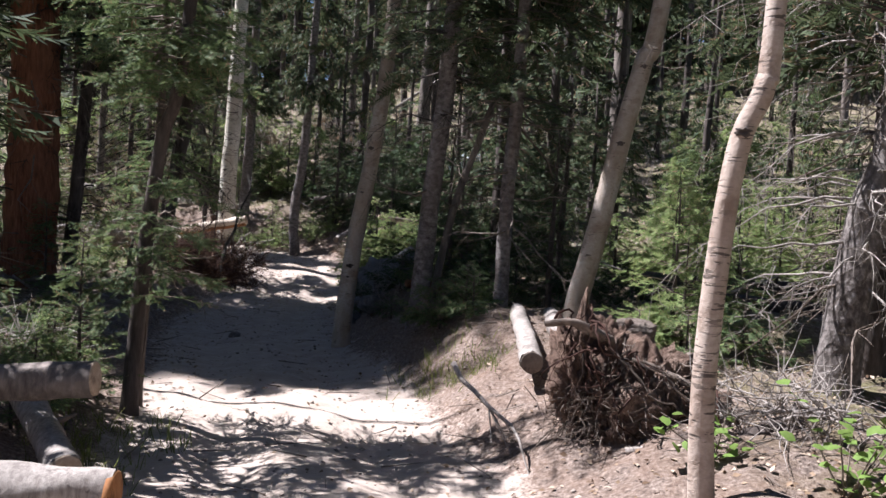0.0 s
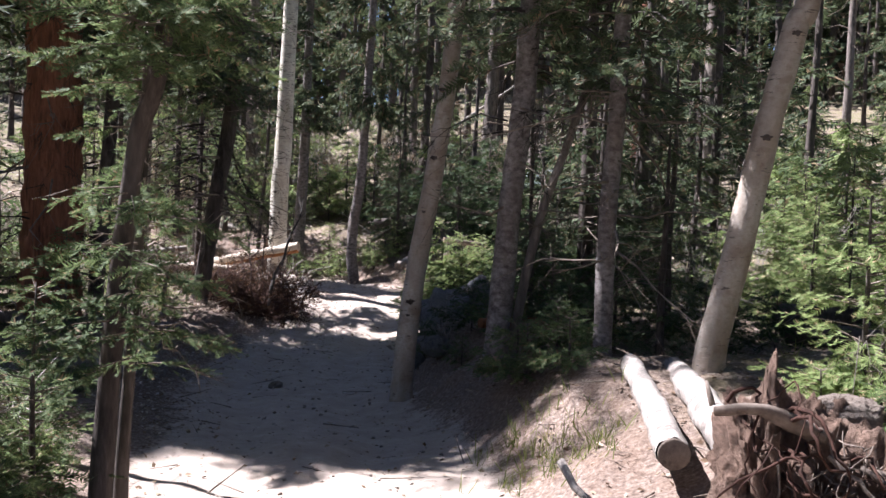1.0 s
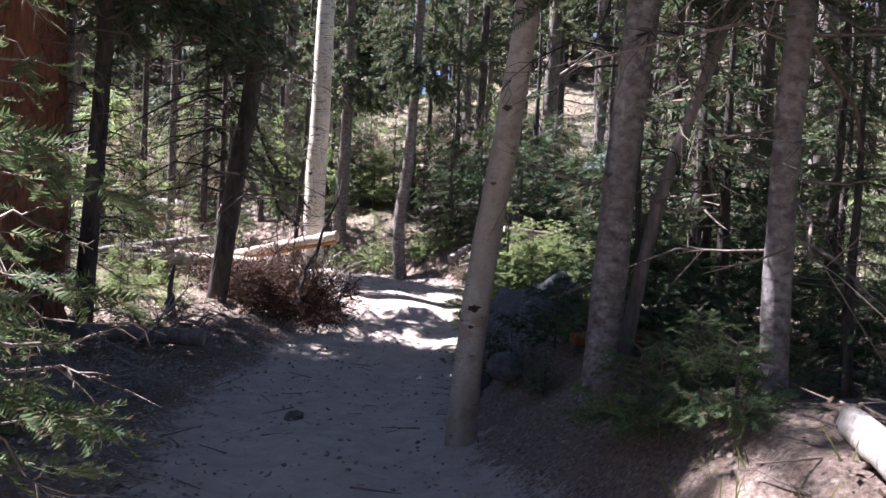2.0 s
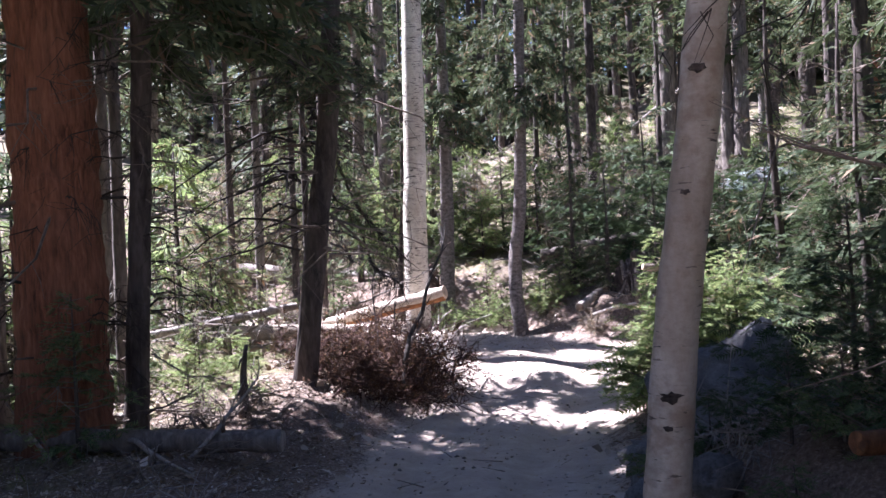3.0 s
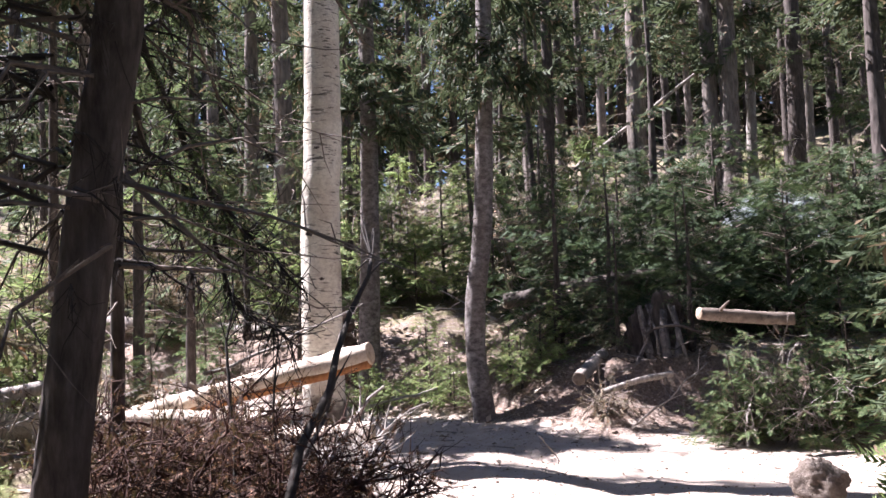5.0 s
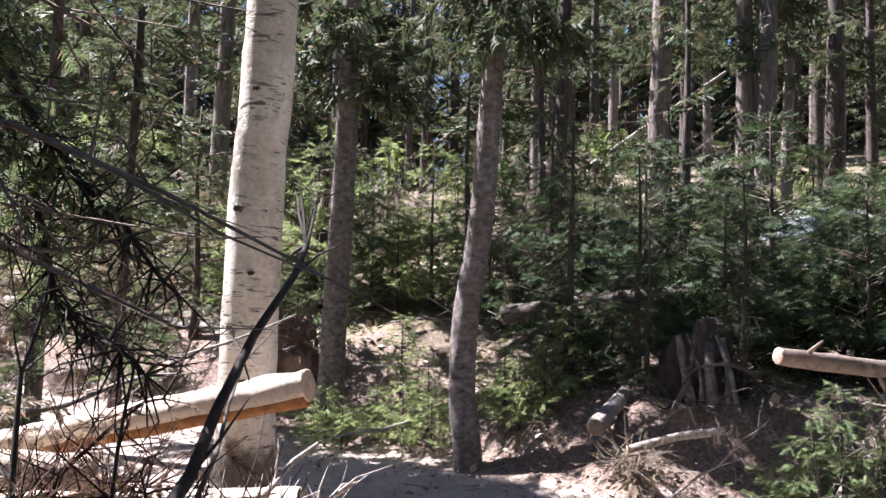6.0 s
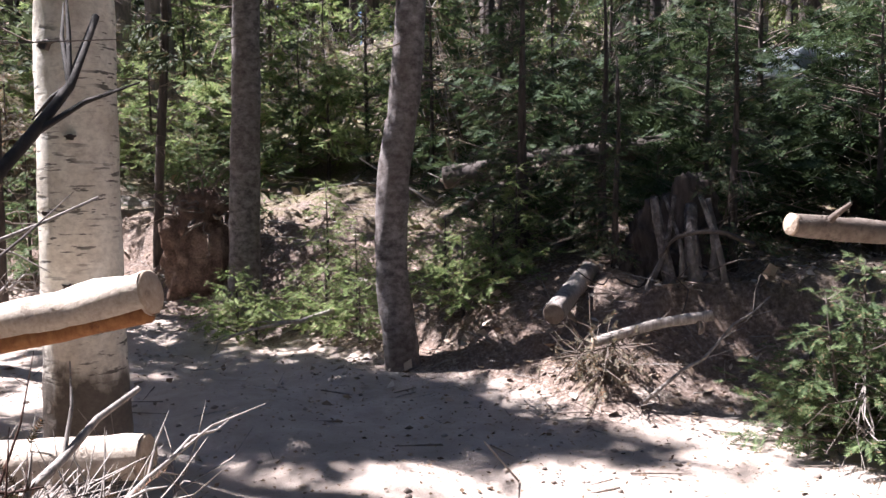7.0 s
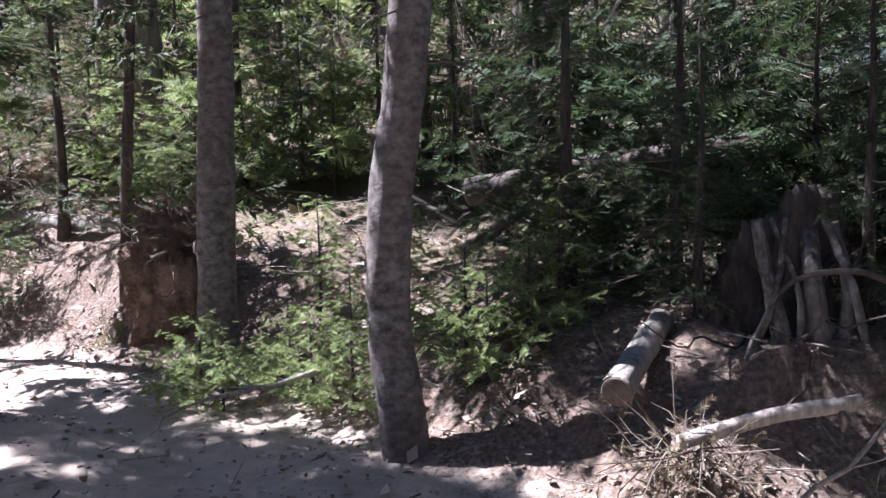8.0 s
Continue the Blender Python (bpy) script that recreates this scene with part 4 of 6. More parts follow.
# the far wooded hillside that closes the view
rr = np.random.default_rng(77)
woods, stems = Soup(), Soup()
for _ in range(330):
    a, dist = rr.uniform(-0.72, 0.72), rr.uniform(42, 80)
    x, y = -2 + math.sin(a) * dist, 8 + math.cos(a) * dist
    z, h = ground_z(x, y), rr.uniform(13, 22)
    n = 44
    u = rr.uniform(0.08, 1, n)
    ang, reach = rr.uniform(0, 6.28, n), 2.2 * (1.05 - u) * rr.uniform(0.4, 1, n)
    d = np.column_stack([np.cos(ang), np.sin(ang), rr.uniform(-0.6, -0.1, n)])
    woods.add(*place_many(*COARSE, np.column_stack([np.full(n, x), np.full(n, y), z + u * h]) + d * (reach * 0.3)[:, None], d, rr.normal(0, 0.4, (n, 3)) + (0, 0, 1), 0.8 + 1.15 * reach))
    tube(stems, [(x, y, z - 0.3), (x, y, z + h)], (0.2, 0.03), 5)
# unseen trees beside and behind the walk, added to block skylight
made = 0
while made < 130:
    a, dist = rr.uniform(0, 6.28), rr.uniform(8, 36)
    x, y = -1 + math.cos(a) * dist, 8 + math.sin(a) * dist
    h = rr.uniform(9, 15)
    if near_trail(x, y) < 2.0 or near_trail(x, y) < 5 or (abs(x + 1.5) < 0.75 * (y - 0.5) + 6) or not lets_sun_in(x, y, 0, 1.5, h, 1.7):
        continue
    made += 1
    z, n = ground_z(x, y), 70
    u = rr.uniform(0.1, 1, n)
    ang, reach = rr.uniform(0, 6.28, n), 1.7 * (1.05 - u) * rr.uniform(0.4, 1, n)
    d = np.column_stack([np.cos(ang), np.sin(ang), rr.uniform(-0.6, -0.1, n)])
    woods.add(*place_many(*COARSE, np.column_stack([np.full(n, x), np.full(n, y), z + u * h]) + d * (reach * 0.3)[:, None], d, rr.normal(0, 0.4, (n, 3)) + (0, 0, 1), 0.8 + reach))
    tube(stems, [(x, y, z - 0.3), (x, y, z + h)], (0.15, 0.03), 5)
tagged(part("far_woods", woods.mesh("far_woods"), M["spruce"]), "dense dark spruce woods on the far hillside, with unseen side trees added to block skylight", "woods", kind="stuff")
tagged(part("far_trunks", stems.mesh("far_trunks"), M["dark_bark"]), "trunks of the far spruce woods and of the unseen added side trees", "woods", kind="stuff")


# ---- saplings and bushes ----
def sapling_parts(seed, height, radius, shoot=NEEDLES, size=0.16, count=30, per_metre=26, droop=0.12, tilt=0.25):
    r = np.random.default_rng(seed)
    wood_soup, leaf = Soup(), Soup()
    hs = height * (0.06 + 0.92 * np.sort(r.uniform(0, 1, count)))
    boughs(r, hs, lambda h: radius * (1.05 - h / height) + 0.06, droop, wood_soup, leaf, shoot, size, per_metre, 0.12, 0.012, tilt)
    boughs(r, [height * 0.97] * 4, lambda h: 0.1, -0.5, wood_soup, leaf, shoot, size * 0.8, 40, 0.1)
    c = np.array([(0, 0, -0.1), (0.01, 0, height * 0.5), (0, 0, height)])
    stem = Soup()
    tube(stem, spline(c, 8), np.linspace(0.012 + 0.008 * height, 0.004, 8), 7)
    return leaf.mesh("needles"), wood_soup.mesh("branchwork"), stem.mesh("stem", True)


SAPLINGS = [sapling_parts(70, 1.0, 0.5, size=0.21, count=36, per_metre=30), sapling_parts(71, 0.7, 0.48, count=30, size=0.19), sapling_parts(72, 1.5, 0.62, count=50, size=0.22, per_metre=26),
            sapling_parts(73, 0.45, 0.42, count=26, size=0.2, per_metre=34), sapling_parts(74, 1.3, 0.85, NEEDLES, 0.2, 52, 22, 0.05, 0.35), sapling_parts(75, 0.8, 0.8, NEEDLES, 0.18, 44, 22, 0.0, 0.45)]
SAPLING_MASTERS = {}


def sapling(kind, x, y, scale=1.0, key="fir", turn=0.0, z=None, lean=0.0, name="fir_sapling", label="young green fir sapling on the forest floor", flat=1.0):
    m = pose(x, y, ground_z(x, y) if z is None else z, lean, 0, turn)
    if (kind, key, label) not in SAPLING_MASTERS:
        top = thing(name, label, "bush" if kind >= 4 else "sapling", m, "understorey")
        needles, wood_me, stem = SAPLINGS[kind]
        needles = needles.copy()
        part("needles", needles, M[key], top, kind="stuff")
        part("branchwork", wood_me, M["twig"], top, kind="stuff")
        part("stem", stem, M["dark_bark"], top)
        SAPLING_MASTERS[(kind, key, label)] = top
    else:
        top = copy_thing(SAPLING_MASTERS[(kind, key, label)], m)
    top.scale = (scale, scale, scale * flat)
    return top


# saplings in sunny places take the needles with sunlight in their colour
BRIGHT = "fir sapling in paler needles that stand for sunlight"
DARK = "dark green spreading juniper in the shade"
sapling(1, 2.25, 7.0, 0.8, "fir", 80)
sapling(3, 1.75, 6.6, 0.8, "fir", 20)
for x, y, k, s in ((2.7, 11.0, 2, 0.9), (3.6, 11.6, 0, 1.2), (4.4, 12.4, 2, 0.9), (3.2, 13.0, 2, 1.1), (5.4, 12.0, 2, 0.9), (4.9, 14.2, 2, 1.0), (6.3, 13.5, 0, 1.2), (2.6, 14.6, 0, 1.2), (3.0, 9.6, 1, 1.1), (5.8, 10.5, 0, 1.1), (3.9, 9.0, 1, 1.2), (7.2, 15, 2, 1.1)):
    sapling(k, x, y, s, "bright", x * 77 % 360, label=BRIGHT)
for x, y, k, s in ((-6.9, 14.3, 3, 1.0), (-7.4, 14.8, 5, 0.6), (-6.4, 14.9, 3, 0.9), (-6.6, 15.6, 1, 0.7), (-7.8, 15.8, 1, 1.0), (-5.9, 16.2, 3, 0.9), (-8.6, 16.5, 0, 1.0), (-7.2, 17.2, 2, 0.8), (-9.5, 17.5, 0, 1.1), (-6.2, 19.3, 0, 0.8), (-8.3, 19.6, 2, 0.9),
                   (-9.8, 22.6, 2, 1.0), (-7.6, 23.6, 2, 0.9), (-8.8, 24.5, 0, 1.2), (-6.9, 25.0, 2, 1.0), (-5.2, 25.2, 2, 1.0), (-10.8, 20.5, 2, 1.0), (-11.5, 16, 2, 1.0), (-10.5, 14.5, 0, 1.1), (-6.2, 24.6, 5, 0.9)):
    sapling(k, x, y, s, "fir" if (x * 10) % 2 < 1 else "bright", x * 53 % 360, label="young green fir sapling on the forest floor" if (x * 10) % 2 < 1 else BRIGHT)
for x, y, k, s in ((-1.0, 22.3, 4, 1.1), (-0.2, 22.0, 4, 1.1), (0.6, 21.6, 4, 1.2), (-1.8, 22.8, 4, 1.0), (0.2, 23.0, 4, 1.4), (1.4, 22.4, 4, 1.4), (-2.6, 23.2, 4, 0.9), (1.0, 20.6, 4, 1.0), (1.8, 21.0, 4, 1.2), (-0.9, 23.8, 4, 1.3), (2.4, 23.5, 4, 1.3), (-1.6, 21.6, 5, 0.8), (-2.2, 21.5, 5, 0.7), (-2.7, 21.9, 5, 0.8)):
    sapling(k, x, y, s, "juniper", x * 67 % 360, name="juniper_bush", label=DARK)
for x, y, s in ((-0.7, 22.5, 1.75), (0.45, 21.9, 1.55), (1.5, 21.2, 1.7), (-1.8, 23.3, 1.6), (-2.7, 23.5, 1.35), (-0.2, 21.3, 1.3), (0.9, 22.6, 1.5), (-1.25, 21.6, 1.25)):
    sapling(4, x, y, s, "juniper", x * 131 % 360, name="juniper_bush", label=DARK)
for x, y, s in ((-8.6, 24.9, 1.0), (-9.6, 25.6, 1.3), (-7.7, 25.7, 1.2), (-10.6, 24.6, 1.2), (-6.6, 25.9, 1.1), (-11.4, 26.2, 1.4)):
    sapling(2, x, y, s, "pale_dry", x * 29 % 360, name="dry_bush", label="bleached dead fir undergrowth between the trees")
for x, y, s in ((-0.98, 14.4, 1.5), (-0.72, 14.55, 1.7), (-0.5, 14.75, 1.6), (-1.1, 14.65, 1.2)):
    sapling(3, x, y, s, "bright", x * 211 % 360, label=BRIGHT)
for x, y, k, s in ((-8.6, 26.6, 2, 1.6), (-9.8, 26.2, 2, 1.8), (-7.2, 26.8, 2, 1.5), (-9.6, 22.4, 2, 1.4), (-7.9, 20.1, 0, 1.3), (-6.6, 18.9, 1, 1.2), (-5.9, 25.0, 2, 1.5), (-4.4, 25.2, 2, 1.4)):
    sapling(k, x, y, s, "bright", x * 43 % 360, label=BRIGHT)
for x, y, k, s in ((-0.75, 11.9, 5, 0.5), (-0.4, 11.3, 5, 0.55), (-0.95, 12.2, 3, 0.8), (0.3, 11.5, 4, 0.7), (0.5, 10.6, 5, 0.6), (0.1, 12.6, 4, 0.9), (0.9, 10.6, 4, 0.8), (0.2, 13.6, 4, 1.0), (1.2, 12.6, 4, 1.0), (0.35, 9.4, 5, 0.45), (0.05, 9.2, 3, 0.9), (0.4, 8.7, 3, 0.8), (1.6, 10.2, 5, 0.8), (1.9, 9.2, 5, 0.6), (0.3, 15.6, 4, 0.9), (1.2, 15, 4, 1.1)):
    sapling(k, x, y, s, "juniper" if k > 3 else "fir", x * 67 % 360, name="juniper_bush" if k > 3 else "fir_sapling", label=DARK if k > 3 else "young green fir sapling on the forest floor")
for x, y, k, s in ((-1.05, 19.25, 0, 0.75), (-0.8, 19.7, 3, 1.1), (-0.2, 19.3, 0, 1.0), (0.2, 19.2, 0, 1.1)):
    sapling(k, x, y, s, "fir", x * 67 % 360, lean=8)
for x, y, k, s in ((-3.1, 8.2, 3, 0.7), (-3.3, 7.6, 1, 0.9), (-2.5, 6.9, 3, 1.0), (-2.9, 6.4, 1, 0.8), (-2.3, 6.2, 3, 0.8), (-3.6, 9.4, 3, 1.0)):
    sapling(k, x, y, s, "fir", x * 67 % 360)

# firs at the first trail edge: green boughs on the slim stems
for x, y, z, h, seed in ((-1.82, 6.5, 0.16, 8.0, 81), (-1.93, 7.0, 0.1, 6.0, 82)):
    rr = np.random.default_rng(seed)
    wood_soup, leaf = Soup(), Soup()
    boughs(rr, np.concatenate([rr.uniform(0.55, 2.4, 50), rr.uniform(2.0, 3.5, 46), rr.uniform(3.5, h, 16)]), lambda q: (1.0 if seed == 81 else 0.5) * (0.18 + (0.3 * rr.uniform(0.3, 1.2) if q < 2.1 else 0.6 * (1.05 - q / h) if q < 3.5 else 0.12)), 0.3, wood_soup, leaf, NEEDLES, 0.16, 44)
    owner = [o for o in bpy.data.objects if o.name.startswith("fir_tree")][seed - 81]
    for nm, me, mat in (("crown", leaf.mesh("crown"), M["fir"]), ("branchwork", wood_soup.mesh("branchwork"), M["twig"])):
        part(nm, me, mat, owner, kind="stuff").location = (0.12, 0, 0)


# drooping boughs of the dark spruce by the brush pile, and of the trees that overhang the trail
for near_x, near_y, x, y, z, h0, h1, reach, count, seed in ((-4.57, 15.2, -4.15, 15.2, 0, 3.0, 5.0, 0.95, 60, 83), (0.68, 9.3, 0.72, 9.3, 0.3, 1.7, 7, 1.0, 60, 84), (-0.17, 10.0, 0.0, 10.0, 0.2, 2.3, 8, 1.2, 60, 85), (2.62, 6.3, 2.65, 6.3, 0.35, 1.9, 7, 1.3, 50, 86)):
    rr = np.random.default_rng(seed)
    wood_soup, leaf = Soup(), Soup()
    boughs(rr, h0 + (h1 - h0) * rr.uniform(0, 1, count) ** 1.6, lambda q: 0.3 + reach * (1.05 - q / h1), 0.5, wood_soup, leaf, NEEDLES, 0.24, 17, 0.15, 0.016)
    owner = min((o for o in bpy.data.objects if o.name.startswith("spruce_tree")), key=lambda o: math.hypot(o.location.x - near_x, o.location.y - near_y))
    for nm, me, mat in (("crown", leaf.mesh("crown"), M["spruce"]), ("branchwork", wood_soup.mesh("branchwork"), M["dark_bark"])):
        part(nm, me, mat, owner, kind="stuff").location = (x - near_x, 0, z)

# dead arching boughs of the dark spruces beside the trail
for near_x, near_y, h0, h1, count, reach, seed in ((-4.57, 15.2, 1.2, 3.6, 70, 1.5, 91), (-5.22, 13.3, 1.0, 4.2, 44, 1.1, 92), (-5.55, 12.9, 0.6, 4.0, 36, 1.1, 93), (-0.17, 10.0, 1.4, 3.6, 16, 0.7, 94)):
    rr = np.random.default_rng(seed)
    soup = Soup()
    hanging_branches(rr, soup, rr.uniform(h0, h1, count), reach, 0.007, 0.12 if seed != 93 else 0.36, 0.62)
    owner = min((o for o in bpy.data.objects if o.name.startswith("spruce_tree")), key=lambda o: math.hypot(o.location.x - near_x, o.location.y - near_y))
    part("hanging_deadwood", soup.mesh("hanging_deadwood"), M["dark_twig"], owner, "dead arching boughs with hanging twigs", "stuff").location = (0.12 if seed != 93 else 0, 0, 0)

# three long boughs of the dark spruce that hang over the brush pile, with green sprays and bare twigs
rr = np.random.default_rng(95)
owner = min((o for o in bpy.data.objects if o.name.startswith("spruce_tree")), key=lambda o: math.hypot(o.location.x + 4.57, o.location.y - 15.2))
for pts, thick in ((((-4.2, 15.25, 2.75), (-4.38, 15.9, 2.4), (-4.3, 16.4, 1.85), (-4.08, 16.4, 1.58), (-3.92, 16.4, 1.41), (-3.73, 16.4, 1.15)), 0.022),
                   (((-4.25, 15.3, 2.3), (-4.42, 15.9, 2.0), (-4.36, 16.4, 1.73), (-4.25, 16.4, 1.31), (-4.12, 16.4, 1.14), (-3.91, 16.4, 0.96)), 0.018),
                   (((-4.2, 15.3, 3.0), (-4.5, 16.2, 2.75), (-4.85, 17.0, 2.2), (-4.9, 17.2, 1.7), (-4.8, 17.3, 1.3)), 0.016)):
    c = spline(np.array(pts) - np.array((-4.57, 15.2, -0.02)), 26) + np.cumsum(rr.normal(0, 0.008, (26, 3)), 0)
    wood_soup, leaf, pos, ax = Soup(), Soup(), [], []
    tube(wood_soup, c, np.linspace(thick, thick * 0.3, 26), 7, 0.2)
    for k in range(150):
        i = int(rr.integers(4, 26))
        e = rr.normal(0, 0.6, 3) + (0.1, 0, -0.45)
        q = c[i] + e / np.linalg.norm(e) * rr.uniform(0.08, 0.36)
        tube(wood_soup, [c[i], (c[i] + q) / 2 + rr.normal(0, 0.03, 3), q, q + rr.normal(0, 0.03, 3)], (0.005, 0.0035, 0.002, 0.001), 3, cap=False)
        if i < 17 and k % 2:
            pos.append(c[i] + (q - c[i]) * rr.uniform(0.2, 1, (5, 1)))
            ax.append(np.tile(q - c[i], (5, 1)) + rr.normal(0, 0.12, (5, 3)))
    pos, ax = np.concatenate(pos), np.concatenate(ax)
    leaf.add(*place_many(*NEEDLES, pos, ax, rr.normal(0, 0.6, (len(pos), 3)) + (0, 0, 1), rr.uniform(0.08, 0.16, len(pos))))
    bough = part("hanging_bough", wood_soup.mesh("hanging_bough"), M["dark_twig"], owner, "dark dead bough with curling twigs")
    part("needles", leaf.mesh("needles"), M["fir"], bough, "green needle sprays", "stuff")

# pale bleached boughs round the rough-barked spruce
rr = np.random.default_rng(88)
soup = Soup()
hanging_branches(rr, soup, rr.uniform(0.6, 3.0, 70), 0.95, 0.006, 0.12)
owner = min((o for o in bpy.data.objects if o.name.startswith("spruce_tree")), key=lambda o: math.hypot(o.location.x - 2.6, o.location.y - 6.3))
part("bleached_deadwood", soup.mesh("bleached_deadwood"), M["dead"], owner, "bleached curling dead twigs", "stuff").location = (0.1, 0, 0)

# undergrowth spread through the woods
UNDER = [sapling_parts(90, 1.1, 0.75, COARSE, 0.27, 28, 9.5, 0.05, 0.4), sapling_parts(91, 1.6, 0.7, COARSE, 0.28, 36, 11, 0.15, 0.25), sapling_parts(92, 0.7, 0.7, COARSE, 0.22, 26, 12, 0.0, 0.6)]
SAPLINGS += UNDER
SAPLINGS.append(sapling_parts(96, 1.2, 0.5, NEEDLES, 0.195, 52, 21, 0.06, 0.22))
SAPLINGS.append(sapling_parts(97, 0.55, 0.42, NEEDLES, 0.15, 38, 28, 0.02, 0.5))
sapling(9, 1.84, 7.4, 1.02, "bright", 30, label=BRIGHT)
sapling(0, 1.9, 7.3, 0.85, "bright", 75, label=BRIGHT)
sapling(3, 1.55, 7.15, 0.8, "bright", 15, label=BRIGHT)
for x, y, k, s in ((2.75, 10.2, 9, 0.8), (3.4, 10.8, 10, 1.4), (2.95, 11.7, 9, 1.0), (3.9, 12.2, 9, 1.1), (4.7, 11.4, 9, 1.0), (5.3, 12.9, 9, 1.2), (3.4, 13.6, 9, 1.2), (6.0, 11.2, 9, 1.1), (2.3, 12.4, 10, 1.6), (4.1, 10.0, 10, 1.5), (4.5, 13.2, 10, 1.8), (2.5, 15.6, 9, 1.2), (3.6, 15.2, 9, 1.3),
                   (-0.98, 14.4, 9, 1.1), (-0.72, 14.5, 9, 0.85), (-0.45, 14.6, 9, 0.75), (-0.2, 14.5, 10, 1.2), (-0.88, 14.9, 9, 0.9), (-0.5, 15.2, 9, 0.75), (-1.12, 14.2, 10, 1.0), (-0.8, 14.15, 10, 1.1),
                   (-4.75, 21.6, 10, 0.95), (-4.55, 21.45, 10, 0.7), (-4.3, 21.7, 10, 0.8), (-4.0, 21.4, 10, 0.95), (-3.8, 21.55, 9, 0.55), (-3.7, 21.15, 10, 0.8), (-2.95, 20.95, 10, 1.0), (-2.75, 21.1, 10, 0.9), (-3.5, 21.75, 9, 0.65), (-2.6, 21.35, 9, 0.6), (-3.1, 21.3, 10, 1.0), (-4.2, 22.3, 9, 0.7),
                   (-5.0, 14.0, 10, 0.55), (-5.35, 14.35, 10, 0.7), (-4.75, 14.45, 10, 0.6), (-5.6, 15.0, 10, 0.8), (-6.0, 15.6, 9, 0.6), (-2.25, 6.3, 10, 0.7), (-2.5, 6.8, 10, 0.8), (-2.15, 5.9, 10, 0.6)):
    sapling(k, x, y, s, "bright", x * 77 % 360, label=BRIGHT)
for x, y, k, s in ((-5.15, 12.5, 9, 1.0), (-6.1, 12.4, 9, 0.9), (0.12, 9.0, 10, 0.8), (0.35, 9.6, 10, 0.9), (0.0, 10.7, 10, 0.9), (-0.2, 11.1, 10, 0.75), (0.35, 11.0, 9, 0.7), (0.6, 9.9, 10, 0.9), (-0.45, 10.75, 10, 0.5), (-0.95, 19.3, 9, 0.75), (-0.7, 19.35, 10, 1.2), (-0.45, 19.5, 9, 0.9), (-1.1, 19.6, 10, 0.9), (-0.15, 19.6, 9, 1.0),
                   (-2.2, 6.6, 9, 0.9), (-2.15, 5.6, 10, 0.7)):
    sapling(k, x, y, s, "fir", x * 77 % 360)
r = np.random.default_rng(33)
made = 0
while made < 90:
    x, y = r.uniform(-20, 16), 10 + 34 * r.uniform(0, 1) ** 1.4
    if not in_wedge(x, y) or near_trail(x, y) < 1.9 or (-6 < x < -1 and y < 22.3) or (-1.2 < x < 1.5 and y < 21):
        continue
    made += 1
    k = int(r.integers(6, 9))
    # a random share gets the sunlit needle colour
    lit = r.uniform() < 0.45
    sapling(k, x, y, r.uniform(0.6, 1.35), "bright" if lit else "fir", r.uniform(0, 360), name="fir_bush", label="fir undergrowth in paler needles that stand for sunlight" if lit else "green fir undergrowth between the trees")


made = 0
while made < 42:
    x, y = (r.uniform(-15, -5.8), r.uniform(13.5, 30)) if made % 3 else (r.uniform(-7, 5), r.uniform(23.5, 33))
    if near_trail(x, y) < 1.9 or (x > -7 and y < 15.5):
        continue
    made += 1
    k = int(r.choice([6, 7, 7]))
    lit = r.uniform() < 0.6
    sapling(k, x, y, r.uniform(0.9, 1.7), "bright" if lit else "fir", r.uniform(0, 360), name="fir_bush", label="fir undergrowth in paler needles that stand for sunlight" if lit else "green fir undergrowth between the trees")
made = 0
while made < 46:
    x, y = r.uniform(4, 15), r.uniform(11, 32)
    if y > 26 and made % 2:
        continue
    made += 1
    sapling(int(r.choice([6, 7, 7, 8])), x, y, r.uniform(0.9, 1.9), "bright" if made % 3 else "fir", r.uniform(0, 360), name="fir_bush", label="fir undergrowth in paler needles that stand for sunlight" if made % 3 else "green fir undergrowth between the trees")
made = 0
while made < 40:
    x, y = r.uniform(-15, 4), r.uniform(14, 32)
    if not in_wedge(x, y) or near_trail(x, y) < 1.9 or (x > -6 and y < 24) or (x > -7 and y < 15.5):
        continue
    made += 1
    sapling(int(r.choice([6, 7, 8])), x, y, r.uniform(0.7, 1.4), "pale_dry", r.uniform(0, 360), name="dry_bush", label="bleached dead fir undergrowth between the trees")


def bare_shrub():
    r = np.random.default_rng(12)
    soup = Soup()
    for _ in range(16):
        a, tilt, length = r.uniform(0, 6.28), r.uniform(0.1, 0.7), r.uniform(0.5, 1.3)
        d = np.array([math.cos(a) * tilt, math.sin(a) * tilt, 1.0])
        c = np.array([r.normal(0, 0.1), r.normal(0, 0.1), -0.05]) + np.outer(np.linspace(0, 1, 5), d) * length + np.cumsum(r.normal(0, 0.03, (5, 3)), 0)
        tube(soup, c, np.linspace(0.009, 0.002, 5), 3, cap=False)
        for _ in range(7):
            p = c[r.integers(1, 5)]
            q = p + (d * 0.4 + r.normal(0, 0.5, 3)) * r.uniform(0.15, 0.4)
            tube(soup, [p, q], (0.004, 0.0015), 3, cap=False)
    return soup.mesh("stem_tangle")


BARE = bare_shrub()
for i in range(80):
    while True:
        x, y = r.uniform(-14, 8), r.uniform(11, 36)
        if in_wedge(x, y) and near_trail(x, y) > 3.4 and not (-1.2 < x < 1.5 and y < 20):
            break
    top = thing("bare_shrub", "leafless grey shrub of thin dead stems", "shrub", pose(x, y, ground_z(x, y), 0, 0, r.uniform(0, 360)), "understorey")
    part("stem_tangle", BARE, M["dead"], top, kind="stuff")
    top.scale = (r.uniform(0.7, 1.4),) * 3


